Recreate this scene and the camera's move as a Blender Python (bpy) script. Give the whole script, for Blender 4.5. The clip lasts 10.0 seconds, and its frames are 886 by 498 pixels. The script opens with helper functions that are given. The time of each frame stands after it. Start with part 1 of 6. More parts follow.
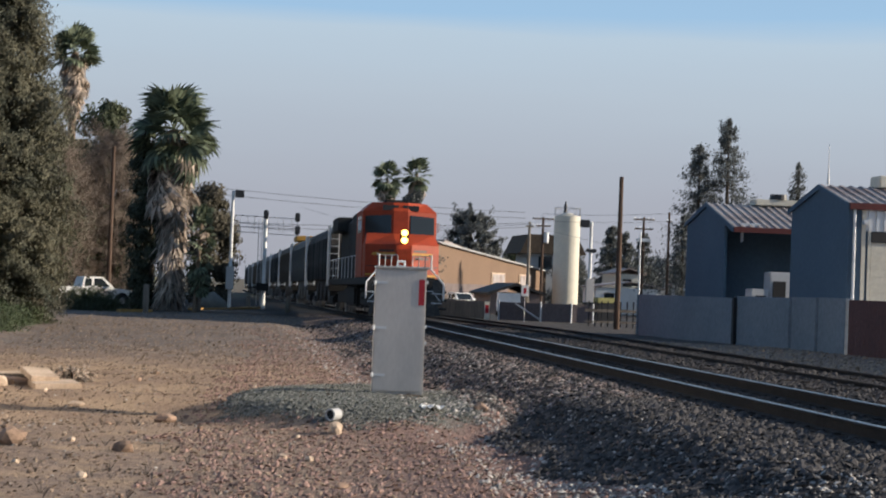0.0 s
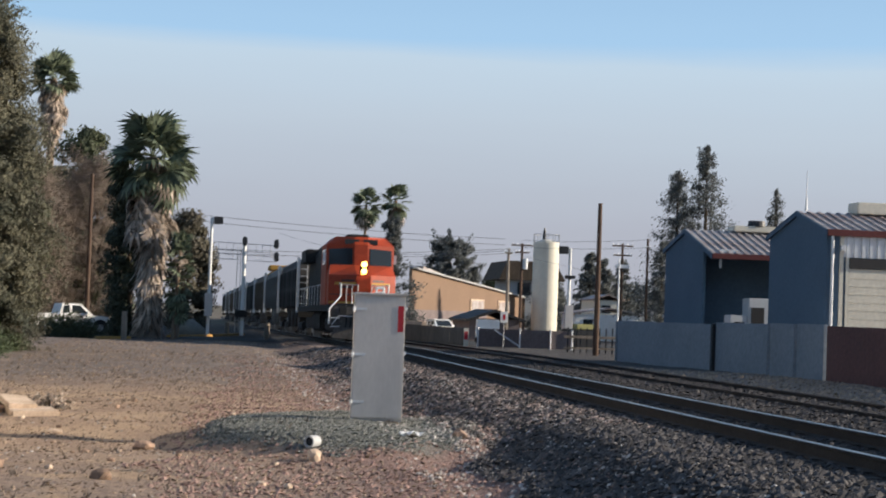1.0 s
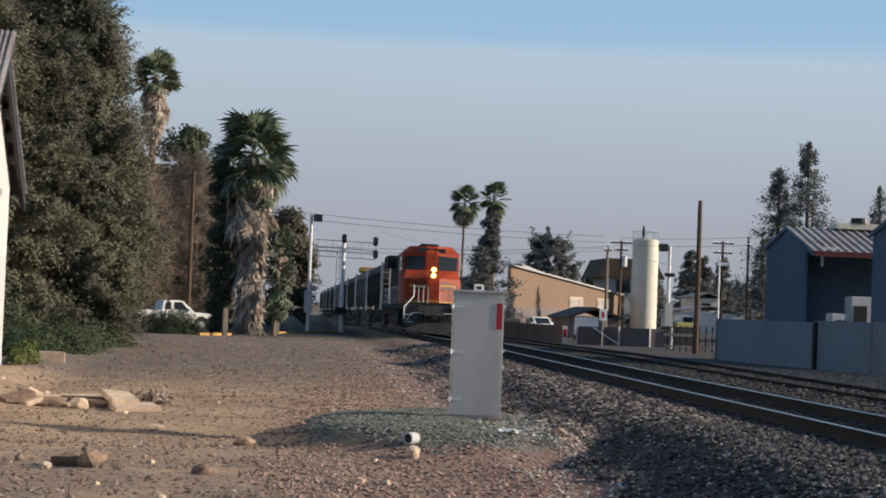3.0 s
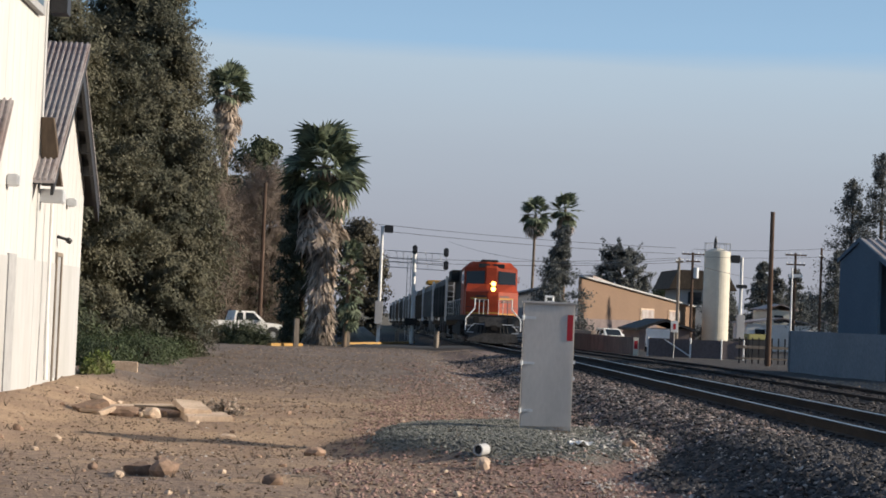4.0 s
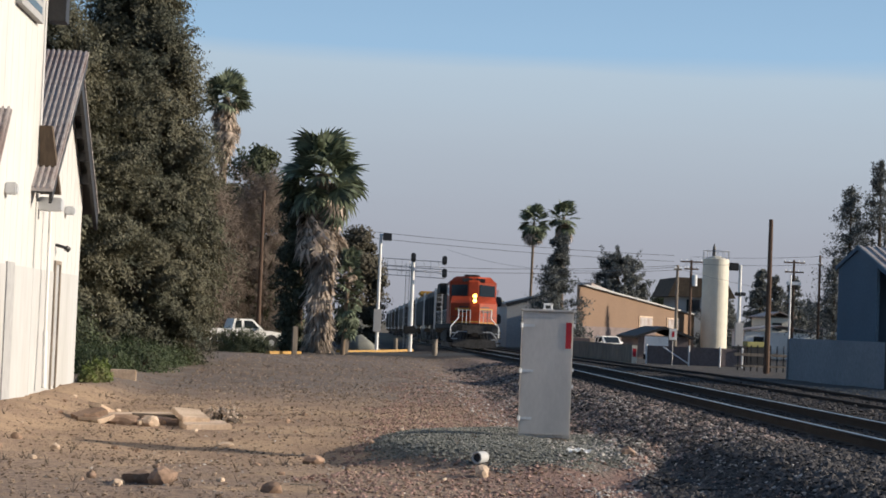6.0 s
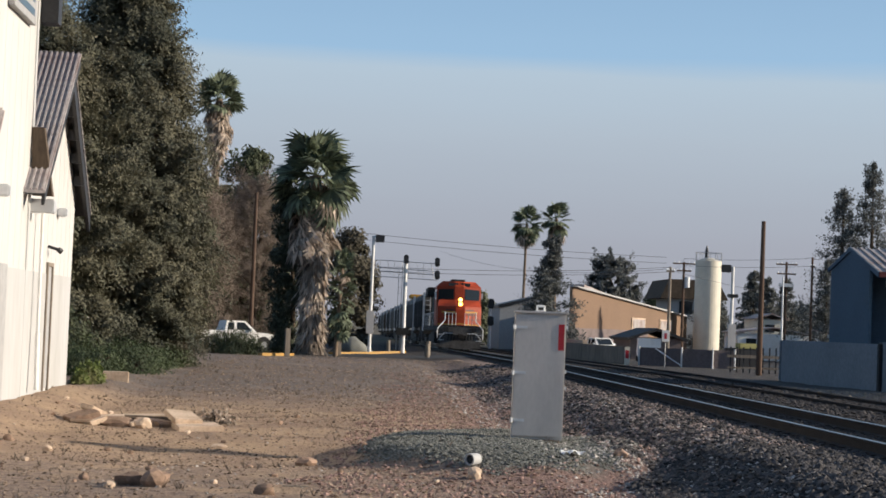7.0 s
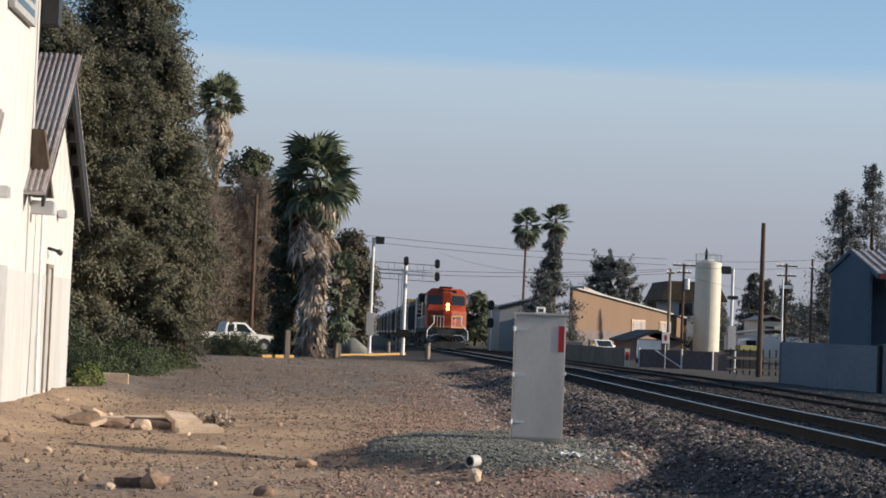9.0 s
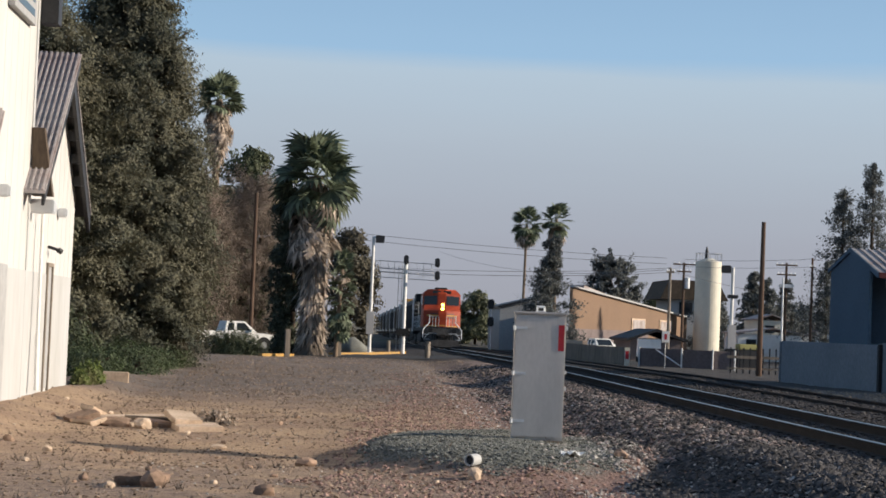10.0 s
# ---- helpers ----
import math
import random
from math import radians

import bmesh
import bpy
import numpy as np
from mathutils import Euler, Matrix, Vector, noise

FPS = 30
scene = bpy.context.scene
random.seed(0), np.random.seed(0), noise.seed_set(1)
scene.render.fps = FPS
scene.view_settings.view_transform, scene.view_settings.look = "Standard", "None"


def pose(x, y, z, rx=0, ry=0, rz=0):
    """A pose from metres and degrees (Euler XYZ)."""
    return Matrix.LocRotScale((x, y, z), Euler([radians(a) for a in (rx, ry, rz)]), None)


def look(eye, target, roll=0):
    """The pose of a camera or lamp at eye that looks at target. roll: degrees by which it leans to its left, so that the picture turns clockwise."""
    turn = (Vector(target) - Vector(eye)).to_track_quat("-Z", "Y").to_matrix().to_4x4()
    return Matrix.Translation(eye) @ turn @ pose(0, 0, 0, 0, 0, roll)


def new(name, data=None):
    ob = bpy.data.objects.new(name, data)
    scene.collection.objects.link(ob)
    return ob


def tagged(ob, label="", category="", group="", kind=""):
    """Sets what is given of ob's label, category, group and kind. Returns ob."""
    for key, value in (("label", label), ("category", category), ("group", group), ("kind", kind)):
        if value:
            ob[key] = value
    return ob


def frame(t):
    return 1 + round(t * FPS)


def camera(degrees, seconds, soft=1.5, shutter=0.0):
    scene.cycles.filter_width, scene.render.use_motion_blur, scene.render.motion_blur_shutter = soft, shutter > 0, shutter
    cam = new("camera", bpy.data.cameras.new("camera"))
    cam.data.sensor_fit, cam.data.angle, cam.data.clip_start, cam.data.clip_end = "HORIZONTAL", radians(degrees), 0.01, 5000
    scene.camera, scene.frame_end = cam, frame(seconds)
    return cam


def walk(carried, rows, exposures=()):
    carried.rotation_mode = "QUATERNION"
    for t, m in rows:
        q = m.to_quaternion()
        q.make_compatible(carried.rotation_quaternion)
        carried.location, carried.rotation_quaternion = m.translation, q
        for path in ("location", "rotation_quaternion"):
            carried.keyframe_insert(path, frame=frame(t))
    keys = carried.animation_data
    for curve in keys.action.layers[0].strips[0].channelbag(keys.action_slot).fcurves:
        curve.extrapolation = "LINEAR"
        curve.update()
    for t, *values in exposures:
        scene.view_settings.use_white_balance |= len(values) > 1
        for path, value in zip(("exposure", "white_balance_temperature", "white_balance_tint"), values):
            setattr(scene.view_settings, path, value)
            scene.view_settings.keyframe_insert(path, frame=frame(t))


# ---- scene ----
cam = camera(27.54, 10.0, soft=1.7, shutter=0.15)
walk(cam, [
    (0.0, pose(0, 0, 1.75, 91.148, -2.116, -7.806)),
    (0.1, pose(0, 0, 1.75, 90.262, -2.169, -7.230)),
    (0.2, pose(0, 0, 1.75, 89.250, -2.222, -6.625)),
    (0.3, pose(0, 0, 1.75, 88.484, -2.275, -6.080)),
    (0.4, pose(0, 0, 1.75, 87.905, -2.328, -5.633)),
    (0.5, pose(0, 0, 1.75, 87.619, -2.381, -5.371)),
    (0.6, pose(0, 0, 1.75, 87.898, -2.317, -5.357)),
    (0.7, pose(0, 0, 1.75, 88.629, -2.253, -5.743)),
    (0.8, pose(0, 0, 1.75, 89.808, -2.188, -6.495)),
    (0.9, pose(0, 0, 1.75, 91.092, -2.124, -7.537)),
    (1.0, pose(0, 0, 1.75, 92.013, -2.060, -8.470)),
    (1.1, pose(0, 0, 1.75, 92.611, -2.064, -8.846)),
    (1.2, pose(0, 0, 1.75, 92.916, -2.068, -8.882)),
    (1.3, pose(0, 0, 1.75, 93.125, -2.072, -8.694)),
    (1.4, pose(0, 0, 1.75, 93.206, -2.076, -8.436)),
    (1.5, pose(0, 0, 1.75, 93.180, -2.080, -8.271)),
    (1.6, pose(0, 0, 1.75, 93.379, -2.077, -7.938)),
    (1.7, pose(0, 0, 1.75, 93.508, -2.074, -7.760)),
    (1.8, pose(0, 0, 1.75, 93.617, -2.070, -7.777)),
    (1.9, pose(0, 0, 1.75, 93.658, -2.067, -7.937)),
    (2.0, pose(0, 0, 1.75, 93.650, -2.064, -8.256)),
    (2.1, pose(0, 0, 1.75, 93.656, -2.048, -8.434)),
    (2.2, pose(0, 0, 1.75, 93.573, -2.033, -8.576)),
    (2.3, pose(0, 0, 1.75, 93.463, -2.017, -8.691)),
    (2.4, pose(0, 0, 1.75, 93.257, -2.001, -8.717)),
    (2.5, pose(0, 0, 1.75, 92.967, -1.985, -8.559)),
    (2.6, pose(0, 0, 1.75, 92.853, -2.027, -8.086)),
    (2.7, pose(0, 0, 1.75, 92.606, -2.069, -7.520)),
    (2.8, pose(0, 0, 1.75, 92.294, -2.111, -6.823)),
    (2.9, pose(0, 0, 1.75, 92.079, -2.153, -6.065)),
    (3.0, pose(0, 0, 1.75, 91.816, -2.195, -5.344)),
    (3.1, pose(0, 0, 1.75, 91.743, -2.208, -4.680)),
    (3.2, pose(0, 0, 1.75, 91.592, -2.220, -4.174)),
    (3.4, pose(0, 0, 1.75, 91.600, -2.360, -3.620)),
    (3.7, pose(0, 0, 1.75, 91.800, -2.340, -3.200)),
    (4.3, pose(0, 0, 1.75, 92.235, -2.360, -3.092)),
    (4.5, pose(0, 0, 1.75, 92.244, -2.375, -3.095)),
    (5.0, pose(0, 0, 1.75, 92.274, -2.311, -3.092)),
    (5.5, pose(0, 0, 1.75, 92.302, -2.304, -3.084)),
    (7.0, pose(0, 0, 1.75, 92.396, -2.296, -3.386)),
    (7.5, pose(0, 0, 1.75, 92.426, -2.316, -3.389)),
    (8.0, pose(0, 0, 1.75, 92.446, -2.335, -3.381)),
    (8.5, pose(0, 0, 1.75, 92.447, -2.299, -3.386)),
    (9.0, pose(0, 0, 1.75, 92.451, -2.298, -3.388)),
    (9.5, pose(0, 0, 1.75, 92.452, -2.318, -3.412)),
    (10.0, pose(0, 0, 1.75, 92.415, -2.330, -3.386)),
], exposures=[(0.0, 0.59), (0.3, 0.83), (0.7, 0.92), (1.0, 0.74), (1.5, 0.54), (2.2, 0.49), (3.5, 0.51), (10.0, 0.51)])

# ---- light: low winter sun across the tracks, hazy sky ----
SUN_EL, SUN_AZ = 18.5, 97.0          # degrees above the horizon; clockwise from +y
world = bpy.data.worlds.new("world")
scene.world = world
world.use_nodes = True
wn, wl = world.node_tree.nodes, world.node_tree.links
wn.clear()
w_out = wn.new("ShaderNodeOutputWorld")
w_bg = wn.new("ShaderNodeBackground")
w_sky = wn.new("ShaderNodeTexSky")
w_sky.sky_type, w_sky.sun_disc = "NISHITA", False
w_sky.sun_elevation, w_sky.sun_rotation = radians(SUN_EL), radians(SUN_AZ)
w_sky.dust_density, w_sky.air_density = 1.6, 1.0
w_dim = wn.new("ShaderNodeVectorMath")
w_dim.operation = "SCALE"
w_dim.inputs["Scale"].default_value = 0.075
w_co = wn.new("ShaderNodeTexCoord")
w_map = wn.new("ShaderNodeMapping")
w_map.inputs["Scale"].default_value = (1.2, 1.2, 14.0)
w_noise = wn.new("ShaderNodeTexNoise")
w_noise.inputs["Scale"].default_value, w_noise.inputs["Detail"].default_value = 2.2, 4.0
w_sep = wn.new("ShaderNodeSeparateXYZ")
w_add = wn.new("ShaderNodeMath")
w_add.operation = "MULTIPLY_ADD"
w_add.inputs[1].default_value = 0.022
w_ramp = wn.new("ShaderNodeValToRGB")
r = w_ramp.color_ramp
for stop, colour in ((0.0, (0.36, 0.37, 0.43)), (0.06, (0.385, 0.41, 0.49)), (0.115, (0.45, 0.52, 0.61)),
                     (0.148, (0.47, 0.58, 0.69)), (0.160, (0.335, 0.525, 0.74)), (0.30, (0.19, 0.34, 0.56))):
    e = r.elements[0] if stop == 0.0 else r.elements.new(stop)
    e.position, e.color = stop, (*colour, 1)
r.elements[-1].color = (0.07, 0.13, 0.26, 1)
w_mix = wn.new("ShaderNodeMix")
w_mix.data_type = "RGBA"
w_mix.inputs["Factor"].default_value = 0.88
wl.new(w_co.outputs["Generated"], w_sep.inputs[0])
wl.new(w_co.outputs["Generated"], w_map.inputs["Vector"])
wl.new(w_map.outputs["Vector"], w_noise.inputs["Vector"])
wl.new(w_noise.outputs["Fac"], w_add.inputs[0])
wl.new(w_sep.outputs["Z"], w_add.inputs[2])
wl.new(w_add.outputs[0], w_ramp.inputs["Fac"])
wl.new(w_sky.outputs["Color"], w_dim.inputs[0])
wl.new(w_dim.outputs[0], w_mix.inputs["A"])
wl.new(w_ramp.outputs["Color"], w_mix.inputs["B"])
wl.new(w_mix.outputs["Result"], w_bg.inputs["Color"])
wl.new(w_bg.outputs["Background"], w_out.inputs["Surface"])
w_bg.inputs["Strength"].default_value = 0.74

sun = new("sun", bpy.data.lights.new("sun", "SUN"))
sun.data.energy, sun.data.angle, sun.data.color = 4.7, radians(0.6), (1.0, 0.88, 0.73)
s_el, s_az = radians(SUN_EL), radians(SUN_AZ)
sun_way = Vector((math.cos(s_el) * math.sin(s_az), math.cos(s_el) * math.cos(s_az), math.sin(s_el)))
sun.matrix_world = look(sun_way * 300, (0, 0, 0))


# ---- materials ----
def material(name, colour, rough=0.7, metal=0.0, vary=0.25, grain=12.0, stain=1.2, bump=0.2, tint=None, island=0.0, coat=0.0, stretch=(1, 1, 1), own=0.0, spec=0.4):
    """A surface with fine grain and broad stains. vary: how far the colour swings; tint: the stains' colour; island, own: swing from piece to piece."""
    m = bpy.data.materials.new(name)
    m.use_nodes = True
    n, l = m.node_tree.nodes, m.node_tree.links
    b = n["Principled BSDF"]
    b.inputs["Roughness"].default_value, b.inputs["Metallic"].default_value = rough, metal
    b.inputs["Specular IOR Level"].default_value = spec
    if coat:
        b.inputs["Coat Weight"].default_value = coat
    co, mp = n.new("ShaderNodeTexCoord"), n.new("ShaderNodeMapping")
    mp.inputs["Scale"].default_value = stretch
    l.new(co.outputs["Object"], mp.inputs["Vector"])
    fine, broad = n.new("ShaderNodeTexNoise"), n.new("ShaderNodeTexNoise")
    fine.inputs["Scale"].default_value, fine.inputs["Detail"].default_value = grain, 5.0
    broad.inputs["Scale"].default_value, broad.inputs["Detail"].default_value = stain, 4.0
    for t in (fine, broad):
        l.new(mp.outputs["Vector"], t.inputs["Vector"])
    base = n.new("ShaderNodeMix")
    base.data_type = "RGBA"
    second = tint or tuple(c * (1 - vary) for c in colour)
    base.inputs["A"].default_value, base.inputs["B"].default_value = (*colour, 1), (*second, 1)
    curve = n.new("ShaderNodeMapRange")
    curve.inputs["From Min"].default_value, curve.inputs["From Max"].default_value = 0.42, 0.68
    l.new(broad.outputs["Fac"], curve.inputs["Value"])
    l.new(curve.outputs["Result"], base.inputs["Factor"])
    hue = n.new("ShaderNodeHueSaturation")
    l.new(base.outputs["Result"], hue.inputs["Color"])
    swing = n.new("ShaderNodeMapRange")
    swing.inputs["From Min"].default_value, swing.inputs["From Max"].default_value = 0.3, 0.7
    swing.inputs["To Min"].default_value, swing.inputs["To Max"].default_value = 1 - vary, 1 + vary
    l.new(fine.outputs["Fac"], swing.inputs["Value"])
    value = swing.outputs["Result"]
    for amount, kind, out in ((island, "ShaderNodeNewGeometry", "Random Per Island"), (own, "ShaderNodeObjectInfo", "Random")):
        if amount:
            g, mr, mul = n.new(kind), n.new("ShaderNodeMapRange"), n.new("ShaderNodeMath")
            mr.inputs["To Min"].default_value, mr.inputs["To Max"].default_value = 1 - amount, 1 + amount
            mul.operation = "MULTIPLY"
            l.new(g.outputs[out], mr.inputs["Value"])
            l.new(mr.outputs["Result"], mul.inputs[0])
            l.new(value, mul.inputs[1])
            value = mul.outputs[0]
    l.new(value, hue.inputs["Value"])
    l.new(hue.outputs["Color"], b.inputs["Base Color"])
    if bump:
        bp = n.new("ShaderNodeBump")
        bp.inputs["Strength"].default_value, bp.inputs["Distance"].default_value = bump, 0.02
        l.new(fine.outputs["Fac"], bp.inputs["Height"])
        l.new(bp.outputs["Normal"], b.inputs["Normal"])
    return m


def glowing(name, colour, strength):
    m = material(name, colour, 0.4, vary=0.02, bump=0)
    b = m.node_tree.nodes["Principled BSDF"]
    b.inputs["Emission Color"].default_value, b.inputs["Emission Strength"].default_value = (*colour, 1), strength
    return m


def leafy(name, colour, second, island=0.45):
    m = material(name, colour, 0.6, vary=0.15, grain=3.0, stain=0.5, bump=0, tint=second, island=island)
    n, l = m.node_tree.nodes, m.node_tree.links
    b = n["Principled BSDF"]
    b.inputs["Specular IOR Level"].default_value = 0.25
    glow, mix = n.new("ShaderNodeBsdfTranslucent"), n.new("ShaderNodeMixShader")
    mix.inputs["Fac"].default_value = 0.3
    l.new(b.inputs["Base Color"].links[0].from_socket, glow.inputs["Color"])
    l.new(b.outputs["BSDF"], mix.inputs[1])
    l.new(glow.outputs["BSDF"], mix.inputs[2])
    l.new(mix.outputs["Shader"], n["Material Output"].inputs["Surface"])
    return m


M = {
    "steel_box": material("galvanised steel", (0.56, 0.525, 0.49), 0.6, 0.05, 0.05, 22, 1.4, 0.03, tint=(0.45, 0.425, 0.40), stretch=(1, 1, 0.4)),
    "steel": material("bare steel", (0.42, 0.42, 0.42), 0.4, 0.8, 0.12, 40, 3, 0.05),
    "rail_top": material("polished rail head", (0.42, 0.41, 0.40), 0.35, 1.0, 0.05, 20, 2, 0),
    "rust": material("rusty rail steel", (0.032, 0.025, 0.021), 0.95, 0.0, 0.3, 25, 2, 0.2),
    "tie": material("creosoted wooden tie", (0.06, 0.048, 0.04), 0.9, 0, 0.3, 20, 2, 0.4, own=0.3),
    "pole_wood": material("weathered pole wood", (0.105, 0.065, 0.045), 0.9, 0, 0.3, 12, 1, 0.4, stretch=(1, 1, 0.1)),
    "post_wood": material("grey weathered wood", (0.24, 0.20, 0.16), 0.9, 0, 0.3, 12, 1, 0.4, stretch=(1, 1, 0.1)),
    "white": material("white paint", (0.78, 0.77, 0.74), 0.55, 0, 0.06, 6, 0.7, 0.05, tint=(0.66, 0.64, 0.6)),
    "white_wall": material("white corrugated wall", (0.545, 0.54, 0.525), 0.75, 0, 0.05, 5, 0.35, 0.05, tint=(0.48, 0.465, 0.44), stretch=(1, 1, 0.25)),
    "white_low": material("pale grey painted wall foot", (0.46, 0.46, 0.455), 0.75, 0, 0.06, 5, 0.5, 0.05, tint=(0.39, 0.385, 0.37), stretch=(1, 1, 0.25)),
    "silver": material("aluminium paint", (0.62, 0.63, 0.64), 0.4, 0.3, 0.05, 10, 1, 0.05),
    "roof_grey": material("weathered metal roof", (0.36, 0.33, 0.32), 0.75, 0.0, 0.2, 8, 0.8, 0.1, tint=(0.24, 0.18, 0.165), spec=0.2),
    "blue_wall": material("blue painted metal wall", (0.090, 0.138, 0.190), 0.75, 0.0, 0.08, 8, 0.5, 0.05, spec=0.12),
    "red_trim": material("dark red trim", (0.10, 0.022, 0.022), 0.8, 0, 0.15, 10, 1, 0.05),
    "red": material("red sticker", (0.42, 0.02, 0.03), 0.45, 0, 0.08, 10, 1, 0),
    "cream": material("cream painted metal", (0.62, 0.58, 0.48), 0.5, 0, 0.08, 10, 1, 0.05),
    "cmu": material("grey painted concrete wall", (0.235, 0.262, 0.29), 0.9, 0, 0.12, 8, 0.4, 0.15, spec=0.12),
    "fence_brown": material("brown slatted fence", (0.165, 0.13, 0.125), 0.8, 0, 0.2, 8, 0.5, 0.1),
    "fence_red": material("dark red board fence", (0.11, 0.05, 0.045), 0.8, 0, 0.2, 8, 0.5, 0.1),
    "tan": material("tan plaster", (0.191, 0.123, 0.081), 0.85, 0, 0.08, 4, 0.3, 0.1),
    "grey_wall": material("grey metal shed wall", (0.36, 0.36, 0.36), 0.7, 0, 0.1, 5, 0.4, 0.05),
    "dark": material("dark opening", (0.02, 0.02, 0.022), 0.7, 0, 0.1, 5, 1, 0),
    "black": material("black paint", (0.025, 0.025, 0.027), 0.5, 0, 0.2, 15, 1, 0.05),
    "orange": material("orange locomotive paint", (0.40, 0.058, 0.02), 0.5, 0, 0.12, 6, 0.7, 0.02, tint=(0.26, 0.042, 0.02), spec=0.2),
    "loco_grey": material("locomotive grime black", (0.02, 0.019, 0.018), 0.75, 0, 0.3, 8, 0.6, 0.1),
    "pilot_grey": material("dusty grey pilot steel", (0.085, 0.078, 0.072), 0.8, 0, 0.35, 9, 1.2, 0.1, tint=(0.04, 0.036, 0.034)),
    "glass": material("dark window glass", (0.02, 0.025, 0.03), 0.08, 0, 0.02, 2, 1, 0),
    "hopper": material("grey hopper paint", (0.098, 0.092, 0.087), 0.8, 0, 0.2, 4, 0.5, 0.05, tint=(0.05, 0.044, 0.04), stretch=(1, 1, 0.2), own=0.5, spec=0.12),
    "hopper_pale": material("pale grey hopper paint", (0.21, 0.198, 0.182), 0.8, 0, 0.2, 4, 0.5, 0.05, tint=(0.10, 0.09, 0.08), stretch=(1, 1, 0.2), spec=0.12),
    "hopper_tan": material("tan hopper paint", (0.135, 0.105, 0.08), 0.8, 0, 0.12, 4, 0.5, 0.05, tint=(0.075, 0.058, 0.045), stretch=(1, 1, 0.2), spec=0.12),
    "yellow": material("yellow paint", (0.50, 0.27, 0.05), 0.7, 0, 0.12, 6, 0.8, 0.05),
    "rubber": material("black rubber", (0.02, 0.02, 0.02), 0.85, 0, 0.1, 20, 2, 0.1),
    "concrete": material("broken concrete", (0.56, 0.43, 0.32), 0.9, 0, 0.15, 18, 2.5, 0.5, tint=(0.42, 0.31, 0.22)),
    "rock": material("brown field stone", (0.30, 0.20, 0.14), 0.9, 0, 0.25, 14, 3, 0.6, own=0.3),
    "asphalt": material("asphalt", (0.028, 0.028, 0.029), 0.95, 0, 0.15, 30, 0.5, 0.2),
    "bark": material("bark", (0.09, 0.065, 0.045), 0.95, 0, 0.3, 10, 2, 0.5, stretch=(1, 1, 0.3)),
    "palm_bark": material("palm trunk fibre", (0.20, 0.145, 0.10), 0.95, 0, 0.35, 9, 1.5, 0.6, stretch=(1, 1, 0.3)),
    "thatch": leafy("dead palm thatch", (0.43, 0.352, 0.285), (0.14, 0.112, 0.09), 0.7),
    "palm_leaf": leafy("fan palm leaf", (0.135, 0.160, 0.100), (0.060, 0.074, 0.052), 0.6),
    "oak": leafy("grey-green evergreen leaf", (0.15, 0.155, 0.09), (0.085, 0.10, 0.06)),
    "cedar": leafy("grey-green cedar spray", (0.145, 0.137, 0.092), (0.066, 0.074, 0.054)),
    "brown_cedar": leafy("brownish cedar spray", (0.115, 0.10, 0.07), (0.07, 0.066, 0.048)),
    "ivy": leafy("dark ivy leaf", (0.075, 0.084, 0.056), (0.05, 0.06, 0.042)),
    "dark_leaf": leafy("dark evergreen leaf", (0.085, 0.095, 0.05), (0.055, 0.07, 0.042)),
    "bush": leafy("bush leaf", (0.075, 0.098, 0.046), (0.045, 0.06, 0.032)),
    "dry": leafy("dry brown twig", (0.21, 0.165, 0.13), (0.16, 0.125, 0.10), 0.2),
    "pale_yellow": material("faded yellow paint", (0.36, 0.33, 0.13), 0.7, 0, 0.12, 6, 0.8, 0.05),
    "kerb_yellow": material("worn yellow kerb paint", (0.42, 0.24, 0.06), 0.85, 0, 0.2, 8, 1.5, 0.1, tint=(0.28, 0.19, 0.10)),
    # lifted and bluish: the haze over far trees is put into this colour
    "needle": leafy("conifer needle with distance haze in its colour", (0.135, 0.142, 0.135), (0.085, 0.094, 0.092)),
    "grass": leafy("weed leaf", (0.13, 0.17, 0.045), (0.10, 0.10, 0.04)),
    "lamp_on": glowing("lit headlight", (1.0, 0.55, 0.10), 6.0),
}


# ---- mesh helpers ----
def part(name, bm, mat, parent=None, label="", smooth=False):
    """Links a bmesh as one mesh object, under a thing or a part."""
    me = bpy.data.meshes.new(name)
    bm.to_mesh(me)
    bm.free()
    return hang(name, me, mat, parent, label, smooth)


def hang(name, me, mat, parent=None, label="", smooth=False):
    if mat is not None and not me.materials:
        me.materials.append(M[mat])
    if smooth:
        for p in me.polygons:
            p.use_smooth = True
    ob = new(name, me)
    ob.parent = parent
    if label:
        tagged(ob, label)
    return ob


def mesh_of(name, verts, faces, mat):
    me = bpy.data.meshes.new(name)
    me.from_pydata(verts if isinstance(verts, list) else verts.tolist(), [], faces if isinstance(faces, list) else faces.tolist())
    me.materials.append(M[mat])
    return me


def thing(name, m, label, category, group="", kind=""):
    e = new(name)
    e.empty_display_size = 0.2
    e.matrix_basis = m
    return tagged(e, label, category, group, kind)


def box(bm, x0, x1, y0, y1, z0, z1, bevel=0.0):
    vs = [bm.verts.new((x, y, z)) for x in (x0, x1) for y in (y0, y1) for z in (z0, z1)]
    fs = [bm.faces.new([vs[i] for i in q]) for q in ((0, 1, 3, 2), (4, 6, 7, 5), (0, 4, 5, 1), (2, 3, 7, 6), (0, 2, 6, 4), (1, 5, 7, 3))]
    if bevel:
        es = {e for f in fs for e in f.edges}
        bmesh.ops.bevel(bm, geom=list(es), offset=bevel, segments=2, affect="EDGES")
    return bm


def boxes(*list_of):
    bm = bmesh.new()
    for b in list_of:
        box(bm, *b)
    return bm


